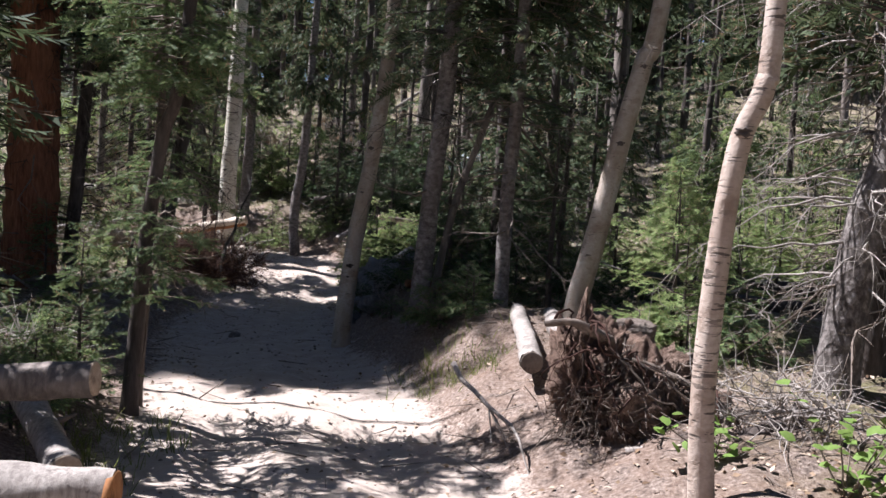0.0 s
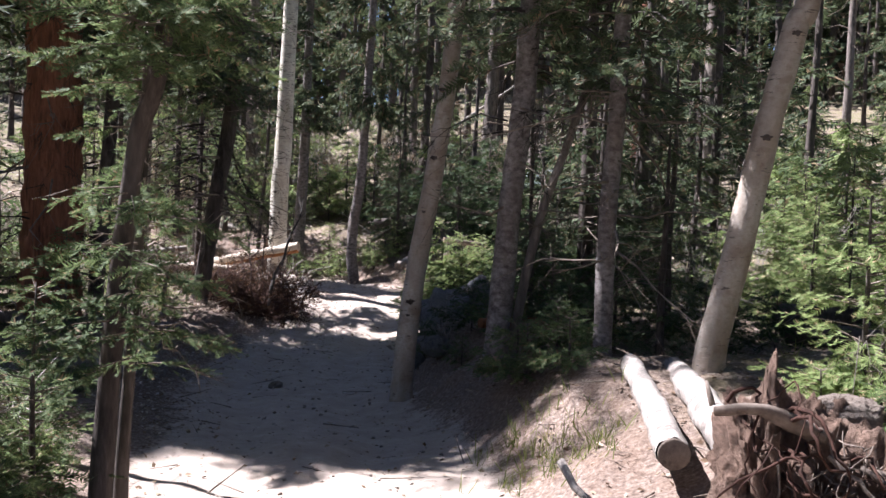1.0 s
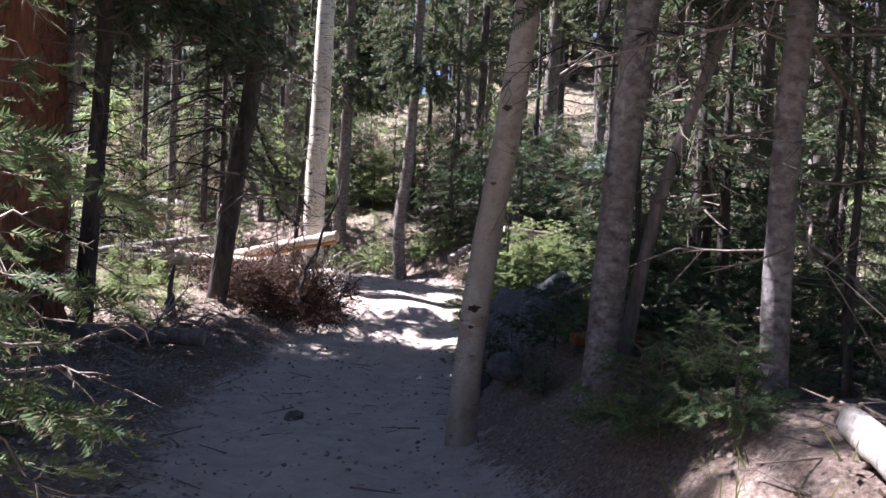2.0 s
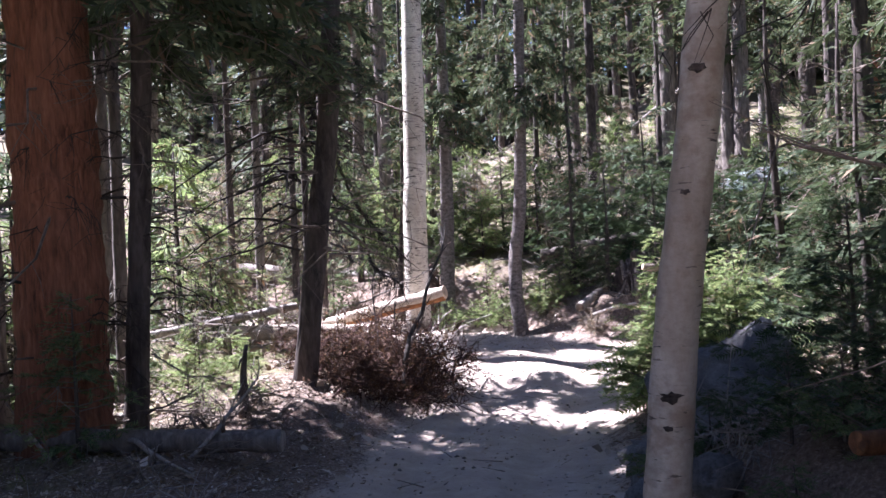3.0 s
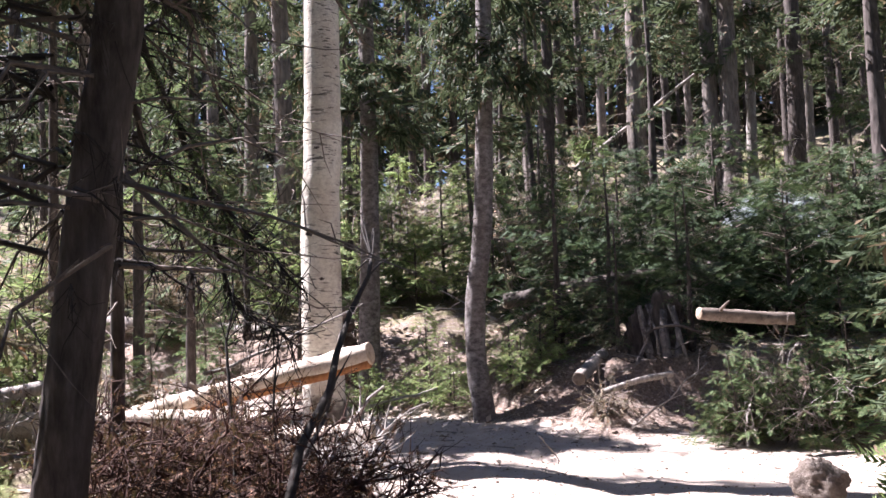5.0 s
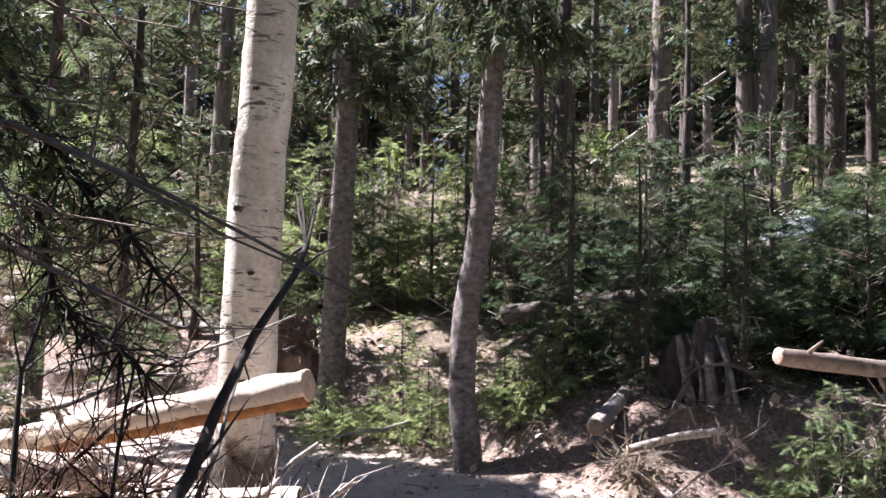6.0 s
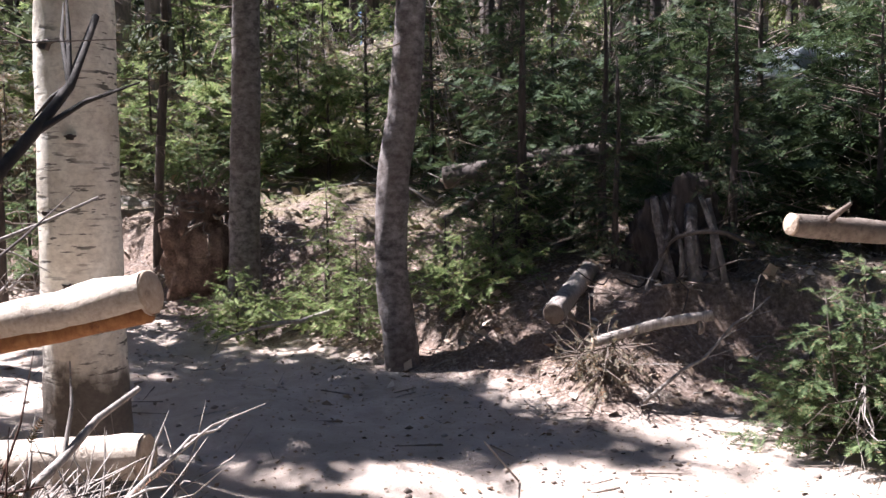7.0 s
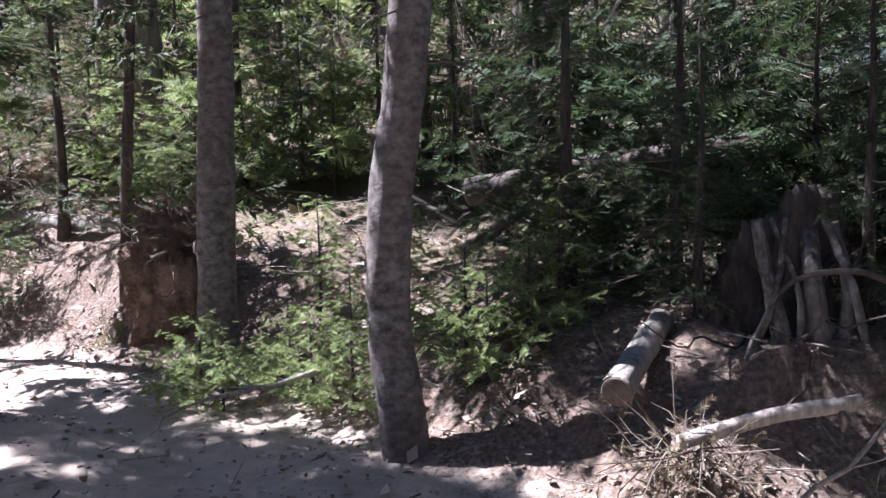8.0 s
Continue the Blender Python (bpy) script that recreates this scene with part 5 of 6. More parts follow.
# ---- fallen logs, stumps and roots ----
def log(name, a, b, r0, r1, label, key="log", end_a=True, end_b=True, cut_key="cut", bend=0.0, stubs=4, seed=1, split=False):
    """A felled stem from a to b with its sawn or broken ends."""
    a, b = np.array(a, dtype=float), np.array(b, dtype=float)
    top = thing(name, label, "log", pose(*a), "fallen timber")
    length = np.linalg.norm(b - a)
    mid = (b - a) / 2 + np.array([0, 0, bend])
    n = max(6, int(length / 0.07))
    c = spline([np.zeros(3), mid, b - a], n)
    soup = Soup()
    rad = np.linspace(r0, r1, n)
    tube(soup, c + np.cumsum(np.random.default_rng(seed).normal(0, 0.0035 if seed in (8, 9) else 0.0012, (n, 3)), 0) * (np.linspace(0, 1, n) * np.linspace(1, 0, n) * 4)[:, None], rad, 20, 0.16, False, seed)
    part("trunk", soup.mesh("trunk", True), M[key], top)
    d = (b - a) / length
    for on, pos, dirn, rr in ((end_a, c[0], -d, r0), (end_b, c[-1], d, r1)):
        if on:
            disc = Soup()
            tube(disc, [pos - dirn * 0.02, pos + dirn * 0.004, pos + dirn * 0.008], [rr * 0.97, rr * 0.97, rr * 0.9], 20, 0.03, True, seed)
            part("cut_end", disc.mesh("cut_end"), M[cut_key], top, "pale sawn wood end")
    r = np.random.default_rng(seed)
    for _ in range(stubs):
        u = r.uniform(0.1, 0.9)
        p = c[int(u * (n - 1))]
        e = np.cross(d, r.normal(0, 1, 3))
        e /= np.linalg.norm(e)
        stub = Soup()
        tube(stub, [p, p + e * (rad[0] + 0.03), p + e * (rad[0] + r.uniform(0.05, 0.12)) + d * 0.02], [0.018, 0.015, 0.008], 7)
        part("branch_stub", stub.mesh("branch_stub"), M["twig"], top)
    if split:
        s2 = Soup()
        low = c + np.array([0, -0.02, -r0 * 0.75])
        tube(s2, low[: int(n * 0.9)], np.linspace(r0 * 0.55, r1 * 0.5, int(n * 0.9)), 12, 0.12, True, seed + 3)
        part("split_underside", s2.mesh("split_underside", True), M["rust"], top, "orange split wood under the log")
    return top


log("cut_log", (-3.85, 18.15, 0.82), (-5.9, 18.35, 0.36), 0.085, 0.08, "pale barkless log with a sawn end propped by the trail", "log", True, False, "cut", 0.0, 5, 1, True)
log("cut_log", (-3.82, 18.0, 0.25), (-5.6, 18.0, 0.12), 0.08, 0.085, "weathered sawn log lying under a propped one", "log", True, False, "cut", 0.0, 4, 2)
log("fallen_log", (-6.6, 17.5, 0.42), (-4.9, 17.95, 0.36), 0.1, 0.09, "brown broken log in dry brush", "log", True, False, "cut", 0.0, 3, 3)
log("fallen_log", (-6.6, 12.45, 0.12), (-3.75, 12.95, 0.0), 0.1, 0.08, "dark fallen log lying beside the trail", "grey_bark", False, True, "dead", 0.0, 3, 4)
log("cut_log", (-1.46, 5.0, 0.56), (-3.2, 4.85, 0.42), 0.086, 0.09, "grey sawn log stacked at the trail edge", "grey_bark", True, False, "cut", 0.0, 2, 5)
log("cut_log", (-1.48, 4.75, 0.19), (-2.1, 5.6, 0.34), 0.075, 0.08, "short grey log leaning under a stacked one", "dead", True, False, "cut", 0.0, 1, 6)
log("cut_log", (-1.07, 4.25, 0.27), (-2.6, 4.15, 0.32), 0.1, 0.11, "pale rotting log with an orange broken end", "dead", True, False, "rust", 0.0, 2, 7)
log("fallen_log", (0.99, 6.1, 0.52), (1.08, 8.6, 0.52), 0.095, 0.08, "barkless pale fallen log joined to a root ball", "dead", False, True, "cut", 0.02, 3, 8)
log("fallen_log", (0.76, 6.6, 0.47), (0.78, 8.4, 0.58), 0.075, 0.065, "barkless pale fallen log beside another", "dead", True, True, "twig", 0.02, 2, 9)
log("fallen_log", (-1.36, 19.0, 1.0), (-0.6, 19.3, 0.92), 0.05, 0.055, "tan log with a broken end sticking out of the brush", "twig", True, False, "cut", 0.0, 2, 10)
log("fallen_log", (-1.52, 19.9, 0.46), (-2.15, 19.85, 0.32), 0.03, 0.028, "grey barkless pole lying in the shade", "dead", False, True, "cut", 0.02, 1, 11)
log("fallen_log", (-2.36, 20.2, 0.42), (-2.12, 20.9, 0.6), 0.065, 0.06, "grey sawn log end in dark brush", "dead", True, False, "twig", 0.0, 1, 12)
log("fallen_log", (-10.5, 25.3, 1.2), (-5.5, 24.2, 0.78), 0.13, 0.11, "pale fallen log lying on the slope behind trees", "dead", True, True, "cut", 0.0, 5, 13)
log("fallen_log", (-8.6, 27.5, 2.0), (-6.6, 28.5, 2.2), 0.17, 0.15, "pale fallen log lying on the slope behind trees", "dead", True, True, "cut", 0.0, 4, 14)
log("fallen_log", (2.0, 9.3, 0.72), (4.2, 8.3, 0.68), 0.08, 0.07, "dark fallen log in the shade of an aspen", "dark_bark", False, True, "cut", 0.0, 3, 15)
log("fallen_log", (2.2, 10.4, 0.75), (4.6, 9.6, 0.8), 0.08, 0.07, "dark fallen log in the shade of an aspen", "dark_bark", False, True, "cut", 0.0, 3, 16)
log("fallen_log", (-9.5, 14.2, 0.1), (-5.6, 17.4, 0.75), 0.055, 0.045, "sunlit bleached pole leaning in the undergrowth", "dead", True, True, "cut", 0.0, 2, 17)
log("fallen_log", (1.75, 5.5, 0.28), (2.6, 5.9, 0.4), 0.07, 0.05, "dark curved root lying beside a spruce", "dark_bark", True, True, "twig", 0.05, 1, 18)
log("rotten_log", (-0.27, 10.35, 0.56), (0.35, 10.75, 0.52), 0.045, 0.065, "orange rotting log broken open on the shaded bank", "rotten", True, True, "rotten", 0.0, 3, 20)
log("fallen_log", (-3.25, 22.75, 1.2), (-0.5, 22.35, 1.5), 0.1, 0.085, "dark fallen trunk hung up across the junipers", "dark_bark", True, False, "twig", 0.05, 6, 21)
log("fallen_log", (-3.25, 22.2, 0.82), (-2.45, 22.5, 1.28), 0.045, 0.03, "broken tan limb leaning on a fallen trunk", "twig", True, False, "cut", 0.03, 3, 22)
log("fallen_log", (-2.4, 30.6, 4.0), (0.3, 31.8, 6.1), 0.05, 0.03, "leaning bleached dead tree caught between trunks", "dead", False, False, "cut", 0.0, 6, 19)


def blob(soup, centre, radii, seed, rough=0.25, lat=26, lon=36, sharp=1.0):
    """An uneven rounded lump."""
    th = np.linspace(0.02, np.pi - 0.02, lat)
    ph = np.linspace(0, 2 * np.pi, lon, endpoint=False)
    T, P = np.meshgrid(th, ph, indexing="ij")
    d = np.stack([np.sin(T) * np.cos(P), np.sin(T) * np.sin(P), np.cos(T)], -1)
    s = np.array([1 + rough * (0.9 * noise.fractal(Vector(q) * 1.4 + Vector((seed, 3, 7)), 0.7, 2.1, 6) - 0.35 * abs(noise.noise(Vector(q) * 4.5 + Vector((seed, 9, 1))))) for q in d.reshape(-1, 3)]).reshape(T.shape)
    if sharp < 1:
        d = np.sign(d) * np.abs(d) ** sharp
    v = np.asarray(centre) + d * s[..., None] * np.asarray(radii)
    i, j = np.meshgrid(np.arange(lat - 1), np.arange(lon), indexing="ij")
    q = np.stack([i * lon + j, (i + 1) * lon + j, (i + 1) * lon + (j + 1) % lon, i * lon + (j + 1) % lon], -1).reshape(-1, 4)
    soup.add(v.reshape(-1, 3), None, q)


def roots(parent, r, centre, count, reach, thick, down=0.3, out=(0, -1, 0), key="twig"):
    """Loose roots that hang out of a torn root plate, each one a part."""
    out = np.asarray(out, dtype=float)
    for _ in range(count):
        d = r.normal(0, 0.8, 3) + out * 0.7
        d /= np.linalg.norm(d)
        n = 7
        c = np.asarray(centre) + d * 0.6 * np.asarray(reach) + np.cumsum(np.vstack([np.zeros(3), (d * 0.09 + r.normal(0, 0.05, (n - 1, 3)) - np.array([0, 0, down * 0.06]))]), 0)
        soup = Soup()
        tube(soup, spline(c, 12), np.linspace(thick * r.uniform(0.5, 1.3), 0.002, 12), 6, 0.15, False, 3)
        part("root", soup.mesh("root", True), M[key], parent)


plate = thing("root_ball", "torn-up soil and hanging roots of a fallen tree", "root ball", pose(1.12, 5.85, 0.4), "fallen timber")
soup = Soup()
blob(soup, (0.26, 0.04, -0.16), (0.42, 0.34, 0.42), 8, 0.5, 80, 110)
blob(soup, (-0.16, 0.12, 0.08), (0.13, 0.22, 0.36), 3, 0.8, 70, 80)
blob(soup, (0.02, 0.16, 0.1), (0.3, 0.2, 0.36), 14, 0.5, 60, 80)
part("soil", soup.mesh("soil", True), M["soil"], plate, "dark reddish clods of soil")
soup = Soup()
r = np.random.default_rng(16)
for _ in range(520):
    d = r.normal(0, 1, 3) + (0.1, -0.7, 0.1)
    d /= np.linalg.norm(d)
    c = d * (0.46, 0.34, 0.44) + (0.2, 0.02, -0.12)
    blob(soup, c, 0.004 + 0.03 * r.uniform(0, 1, 3) ** 2, int(r.integers(1, 99)), 1.1, 5, 6)
part("loose_soil", soup.mesh("loose_soil"), M["soil"], plate, "crumbling clods of earth", "stuff")
# torn roots that hang down the open face
r = np.random.default_rng(4)
for _ in range(30):
    x = r.uniform(-0.34, 0.1) if r.uniform() < 0.55 else r.uniform(0.1, 0.75)
    z0 = 0.44 - 0.45 * max(0.0, x) + r.uniform(-0.22, 0.04)
    drop = r.uniform(0.08, 0.4)
    y0 = -0.1 - 0.28 * r.uniform(0, 1)
    c = np.array([(x, 0.0, z0), (x + r.normal(0, 0.03), y0, z0 + r.uniform(-0.03, 0.05)), (x + r.normal(0, 0.06), y0 - 0.05, z0 - drop * 0.5), (x + r.normal(0, 0.1), y0 + r.normal(0, 0.05), z0 - drop)])
    soup = Soup()
    tube(soup, spline(c, 14) + np.cumsum(r.normal(0, 0.014, (14, 3)), 0), np.linspace(0.003 + 0.009 * r.uniform() ** 3, 0.0015, 14), 6, 0.25, False, 3)
    part("root", soup.mesh("root", True), M[("red_twig", "red_twig", "twig")[int(r.integers(0, 3))]], plate)
# long pale roots that trail over the mound
for k in range(5):
    x0 = r.uniform(-0.05, 0.3)
    c = np.array([(x0, -0.12, 0.32 - 0.3 * x0), (x0 + 0.2, -0.26, 0.2 + r.normal(0, 0.05)), (x0 + 0.42, -0.32, 0.0 + r.normal(0, 0.06)), (x0 + 0.6 + r.normal(0, 0.1), -0.36, -0.24 + r.normal(0, 0.06))])
    soup = Soup()
    tube(soup, spline(c, 18) + np.cumsum(r.normal(0, 0.012, (18, 3)), 0), np.linspace(r.uniform(0.005, 0.011), 0.0025, 18), 7, 0.2, False, k)
    part("root", soup.mesh("root", True), M["twig"], plate, "pale trailing root")
soup = Soup()
tube(soup, spline([(-0.38, -0.1, 0.45), (-0.24, -0.14, 0.47), (-0.1, -0.12, 0.42), (0.0, -0.02, 0.36)], 14), np.linspace(0.018, 0.034, 14), 10, 0.5, True, 5)
part("root", soup.mesh("root", True), M["twig"], plate, "thick broken root stub")
r = np.random.default_rng(15)
soup = Soup()
for _ in range(1500):
    d = r.normal(0, 1, 3) + (0.1, -0.7, 0)
    d /= np.linalg.norm(d)
    p = d * (0.47, 0.32, 0.44) * r.uniform(0.75, 1.02) + (0.16, 0, -0.1)
    q = p + (d * 0.3 + r.normal(0, 0.6, 3) - (0, 0, 0.6)) * r.uniform(0.03, 0.16)
    tube(soup, [p, (p + q) / 2 + r.normal(0, 0.012, 3), q], (0.004, 0.003, 0.001), 3, cap=False)
part("root_mat", soup.mesh("root_mat"), M["twig"], plate, "fine torn root fibres", "stuff")

plate = thing("root_plate", "dark rounded root plate of an overturned spruce", "root plate", pose(-5.45, 22.75, 0.55), "fallen timber")
soup = Soup()
blob(soup, (0, 0, 0), (0.34, 0.2, 0.52), 5, 0.4, 60, 80, 0.8)
part("soil", soup.mesh("soil", True), M["soil"], plate, "dark brown packed soil")
roots(plate, np.random.default_rng(5), (0, 0, 0.35), 22, (0.3, 0.2, 0.25), 0.014, 0.2, (0.2, -0.6, 0.6))

plate = thing("upturned_roots", "grey weathered roots of an overturned tree in the shade", "root plate", pose(-1.62, 20.7, 0.45), "fallen timber")
soup = Soup()
blob(soup, (0.05, 0.12, 0.05), (0.36, 0.2, 0.55), 12, 0.5, 60, 70)
part("soil", soup.mesh("soil", True), M["dark_bark"], plate, "dark rotten stump wood")
r = np.random.default_rng(6)
for dx, lean, rad in ((0.1, 0.02, 0.055), (0.2, 0.1, 0.032), (-0.05, -0.06, 0.04), (0.3, -0.02, 0.022), (-0.17, 0.1, 0.02), (0.04, -0.1, 0.016)):
    c = np.array([(dx * 0.6 + lean, -0.05, 0.62), (dx * 0.8 + lean * 0.4, -0.2, 0.3), (dx, -0.24, 0.0), (dx * 1.15 + lean, -0.28, -0.4)]) + r.normal(0, 0.02, (4, 3))
    s = Soup()
    tube(s, spline(c, 20), np.linspace(rad * 0.6, rad * 1.25, 20), 12, 0.45, True, int(100 * abs(dx)))
    part("root", s.mesh("root", True), M["scaly_bark"], plate, "grey weathered hanging root")
s = Soup()
tube(s, spline([(0.42, -0.3, 0.35), (0.2, -0.38, 0.43), (-0.02, -0.36, 0.4), (-0.12, -0.34, 0.28)], 16), np.linspace(0.016, 0.007, 16), 8, 0.3)
part("root", s.mesh("root", True), M["dark_bark"], plate, "thin root arching across the stump")
roots(plate, r, (0, 0, 0.1), 16, (0.4, 0.2, 0.4), 0.009, 0.3, (0, -1, 0), "dark_bark")


def boulder(name, centre, radii, label, key, seed, rough=0.2, sharp=0.85):
    soup = Soup()
    blob(soup, (0, 0, 0), radii, seed, rough, 44, 60, sharp)
    ob = part(name, soup.mesh(name, True), M[key])
    ob.matrix_basis = pose(*centre, 0, 0, seed * 37 % 90)
    return tagged(ob, label, "rock")


boulder("boulder", (-0.5, 12.95, 0.05), (0.54, 0.9, 0.62), "large grey shaded boulder at the trail edge", "rock", 3, 0.34, 1.0)
boulder("boulder", (-0.72, 12.6, -0.14), (0.44, 0.85, 0.42), "lower grey boulder half sunk in the bank", "rock", 30, 0.36, 1.0)
boulder("stone", (1.3, 6.1, 0.78), (0.14, 0.12, 0.08), "pale rounded stone on torn-up soil", "tan_rock", 22, 0.2)
boulder("boulder", (0.75, 26.2, 2.05), (0.95, 0.7, 0.62), "pale lichen-covered boulder on the slope", "pale_rock", 5, 0.3, 0.9)
boulder("boulder", (1.4, 25.6, 1.7), (0.5, 0.5, 0.45), "pale lichen-covered boulder on the slope", "pale_rock", 8, 0.15)
boulder("stone", (-0.93, 17.25, -0.01), (0.19, 0.15, 0.15), "tan stone at the edge of the sunlit bend", "tan_rock", 6, 0.25, 1.0)
boulder("stone", (-2.3, 11.2, -0.26), (0.085, 0.06, 0.045), "small pale stone lying on the trail", "tan_rock", 7)
boulder("stone", (-4.66, 21.95, 0.06), (0.1, 0.08, 0.12), "pale stone set in the bank", "tan_rock", 9)
boulder("stone", (0.25, 9.35, 0.42), (0.2, 0.16, 0.1), "flat tan stone under dark boughs", "tan_rock", 10)
boulder("stone", (-0.75, 11.3, 0.2), (0.14, 0.12, 0.1), "grey stone on the shaded bank", "rock", 11)
boulder("stone", (-1.05, 11.9, -0.1), (0.2, 0.16, 0.12), "grey stone on the shaded bank", "rock", 12)
boulder("boulder", (-8.6, 24.0, 0.3), (0.35, 0.25, 0.22), "white sunlit rock behind the bend", "tan_rock", 13)


# ---- brush piles and dead branches ----
def stick(r, a, b, rad, wob=0.05, sides=5):
    a, b = np.asarray(a, dtype=float), np.asarray(b, dtype=float)
    n = 8
    length = np.linalg.norm(b - a)
    c = a + np.linspace(0, 1, n)[:, None] * (b - a)
    w = np.cumsum(r.normal(0, wob * length / n, (n, 3)), 0)
    c += w - np.outer(np.linspace(0, 1, n), w[-1])
    s = Soup()
    tube(s, c, np.linspace(rad, rad * 0.35, n), sides, 0.1, True, 1)
    return s, c


def brush(name, label, centre, half, height, count, seed, needles=None, leaf_n=0, key="twig", up=0.5, rad=0.012, fine_n=12):
    """A heap of dead boughs: each large stick a part, the fine twigs and dry needles joined."""
    r = np.random.default_rng(seed)
    z = ground_z(*centre)
    top = thing(name, label, "brush", pose(centre[0], centre[1], z), "fallen timber")
    fine, pos, ax = Soup(), [], []
    for i in range(count):
        a = np.array([r.normal(0, half[0] * 0.45), r.normal(0, half[1] * 0.45), r.uniform(0, height * 0.6)])
        d = np.array([r.normal(), r.normal(), up * r.normal() + 0.2 * up])
        d /= np.linalg.norm(d)
        length = r.uniform(0.25, 0.95) * min(1.0, 0.15 + 1.0 * max(half))
        b = a + d * length
        b[:2] = np.clip(b[:2], -1.15 * np.array(half), 1.15 * np.array(half))
        b[2] = np.clip(b[2], 0.02, height * (r.uniform(0.6, 1.1) if i % 7 else r.uniform(1.2, 1.9)))
        s, c = stick(r, a, b, rad * r.uniform(0.4, 1.2), 0.3)
        part("branch", s.mesh("branch", True), M[key], top)
        for _ in range(fine_n):
            p = c[r.integers(1, 8)]
            e = d * 0.35 + r.normal(0, 0.7, 3) - (0, 0, 0.15)
            q = p + e / np.linalg.norm(e) * r.uniform(0.08, 0.42)
            tube(fine, [p, (p + q) / 2 + r.normal(0, 0.025, 3), q], (0.0045, 0.0032, 0.0012), 3, cap=False)
            if leaf_n and r.uniform() < 0.6:
                k = max(1, leaf_n // fine_n)
                pos.append(p + (q - p) * r.uniform(0.2, 1, (k, 1)) + r.normal(0, 0.02, (k, 3)))
                ax.append(np.tile(q - p, (k, 1)) + r.normal(0, 0.25, (k, 3)) - (0, 0, 0.1))
    part("twig_tangle", fine.mesh("twig_tangle"), M[key], top, "fine bare twigs", "stuff")
    if leaf_n:
        pos, ax = np.concatenate(pos), np.concatenate(ax)
        leaf = Soup()
        leaf.add(*place_many(*NEEDLES, pos, ax, r.normal(0, 0.8, (len(pos), 3)) + (0, 0, 1), r.uniform(0.04, 0.11, len(pos))))
        part("dry_needles", leaf.mesh("dry_needles"), M[needles], top, "rust-brown dry needles", "stuff")
    return top


brush("brush_pile", "heap of dead rust-brown fir boughs beside the trail", (-3.9, 15.85), (0.72, 0.95), 0.5, 120, 1, "brown", 48, "red_twig", 0.7, 0.012, 16)
brush("brush_pile", "heap of dead rust-brown fir boughs beside the trail", (-4.5, 16.5), (0.9, 0.9), 0.58, 110, 2, "brown", 48, "red_twig", 0.75, 0.011, 16)
brush("brush_pile", "tangle of bare grey twigs below cut logs", (-4.0, 17.4), (0.34, 0.42), 0.3, 60, 3, None, 0, "dead", 0.4, 0.007)
brush("brush_pile", "tangle of bare grey twigs below cut logs", (-4.25, 17.75), (0.5, 0.2), 0.24, 36, 4, None, 0, "dead", 0.4, 0.006)
brush("brush_pile", "dead grey boughs lying on the shaded forest floor", (-4.6, 13.6), (0.8, 0.5), 0.3, 26, 5, None, 0, "twig", 0.3)
brush("brush_pile", "dead grey boughs lying on the shaded forest floor", (-6.8, 16.6), (1.4, 1.2), 0.5, 36, 6, "brown", 9, "dead", 0.4)
brush("brush_pile", "dry tan fir bough lying at the bank", (-2.1, 19.95), (0.15, 0.12), 0.2, 8, 7, "pale_dry", 60, "twig", 0.3, 0.003)
brush("brush_pile", "bleached dead twigs at a broken log end", (-0.7, 19.3), (0.35, 0.22), 0.9, 26, 8, None, 0, "dead", 0.7, 0.006)
brush("brush_pile", "bare twigs beside a spruce root", (2.2, 5.5), (0.6, 0.4), 0.3, 24, 9, None, 0, "dead", 0.3)
brush("brush_pile", "dead boughs at the foot of slim firs", (-2.75, 6.7), (0.3, 0.3), 0.5, 16, 11, "brown", 9, "dead", 0.7, 0.007)
brush("brush_pile", "bare branches in front of a boulder", (-0.6, 11.6), (0.4, 0.4), 0.4, 14, 12, None, 0, "dead", 0.6, 0.01)
brush("brush_pile", "dead boughs behind the bend", (-8.3, 22.9), (1.6, 0.6), 0.5, 30, 13, "brown", 9, "dead", 0.4)
brush("brush_pile", "dead grey boughs lying on the shaded forest floor", (-3.9, 10.6), (0.8, 0.9), 0.16, 30, 21, None, 0, "dead", 0.15, 0.01)
brush("brush_pile", "dead grey boughs lying on the shaded forest floor", (-4.8, 12.2), (0.9, 0.5), 0.2, 12, 22, None, 0, "twig", 0.2, 0.01, 6)
brush("brush_pile", "dead boughs on the slope", (-2.5, 26.5), (2.2, 1.2), 0.7, 40, 14, None, 0, "dead", 0.5)
brush("brush_pile", "dead boughs on the slope", (2.5, 27.0), (2.2, 1.2), 0.7, 40, 15, None, 0, "dead", 0.5)

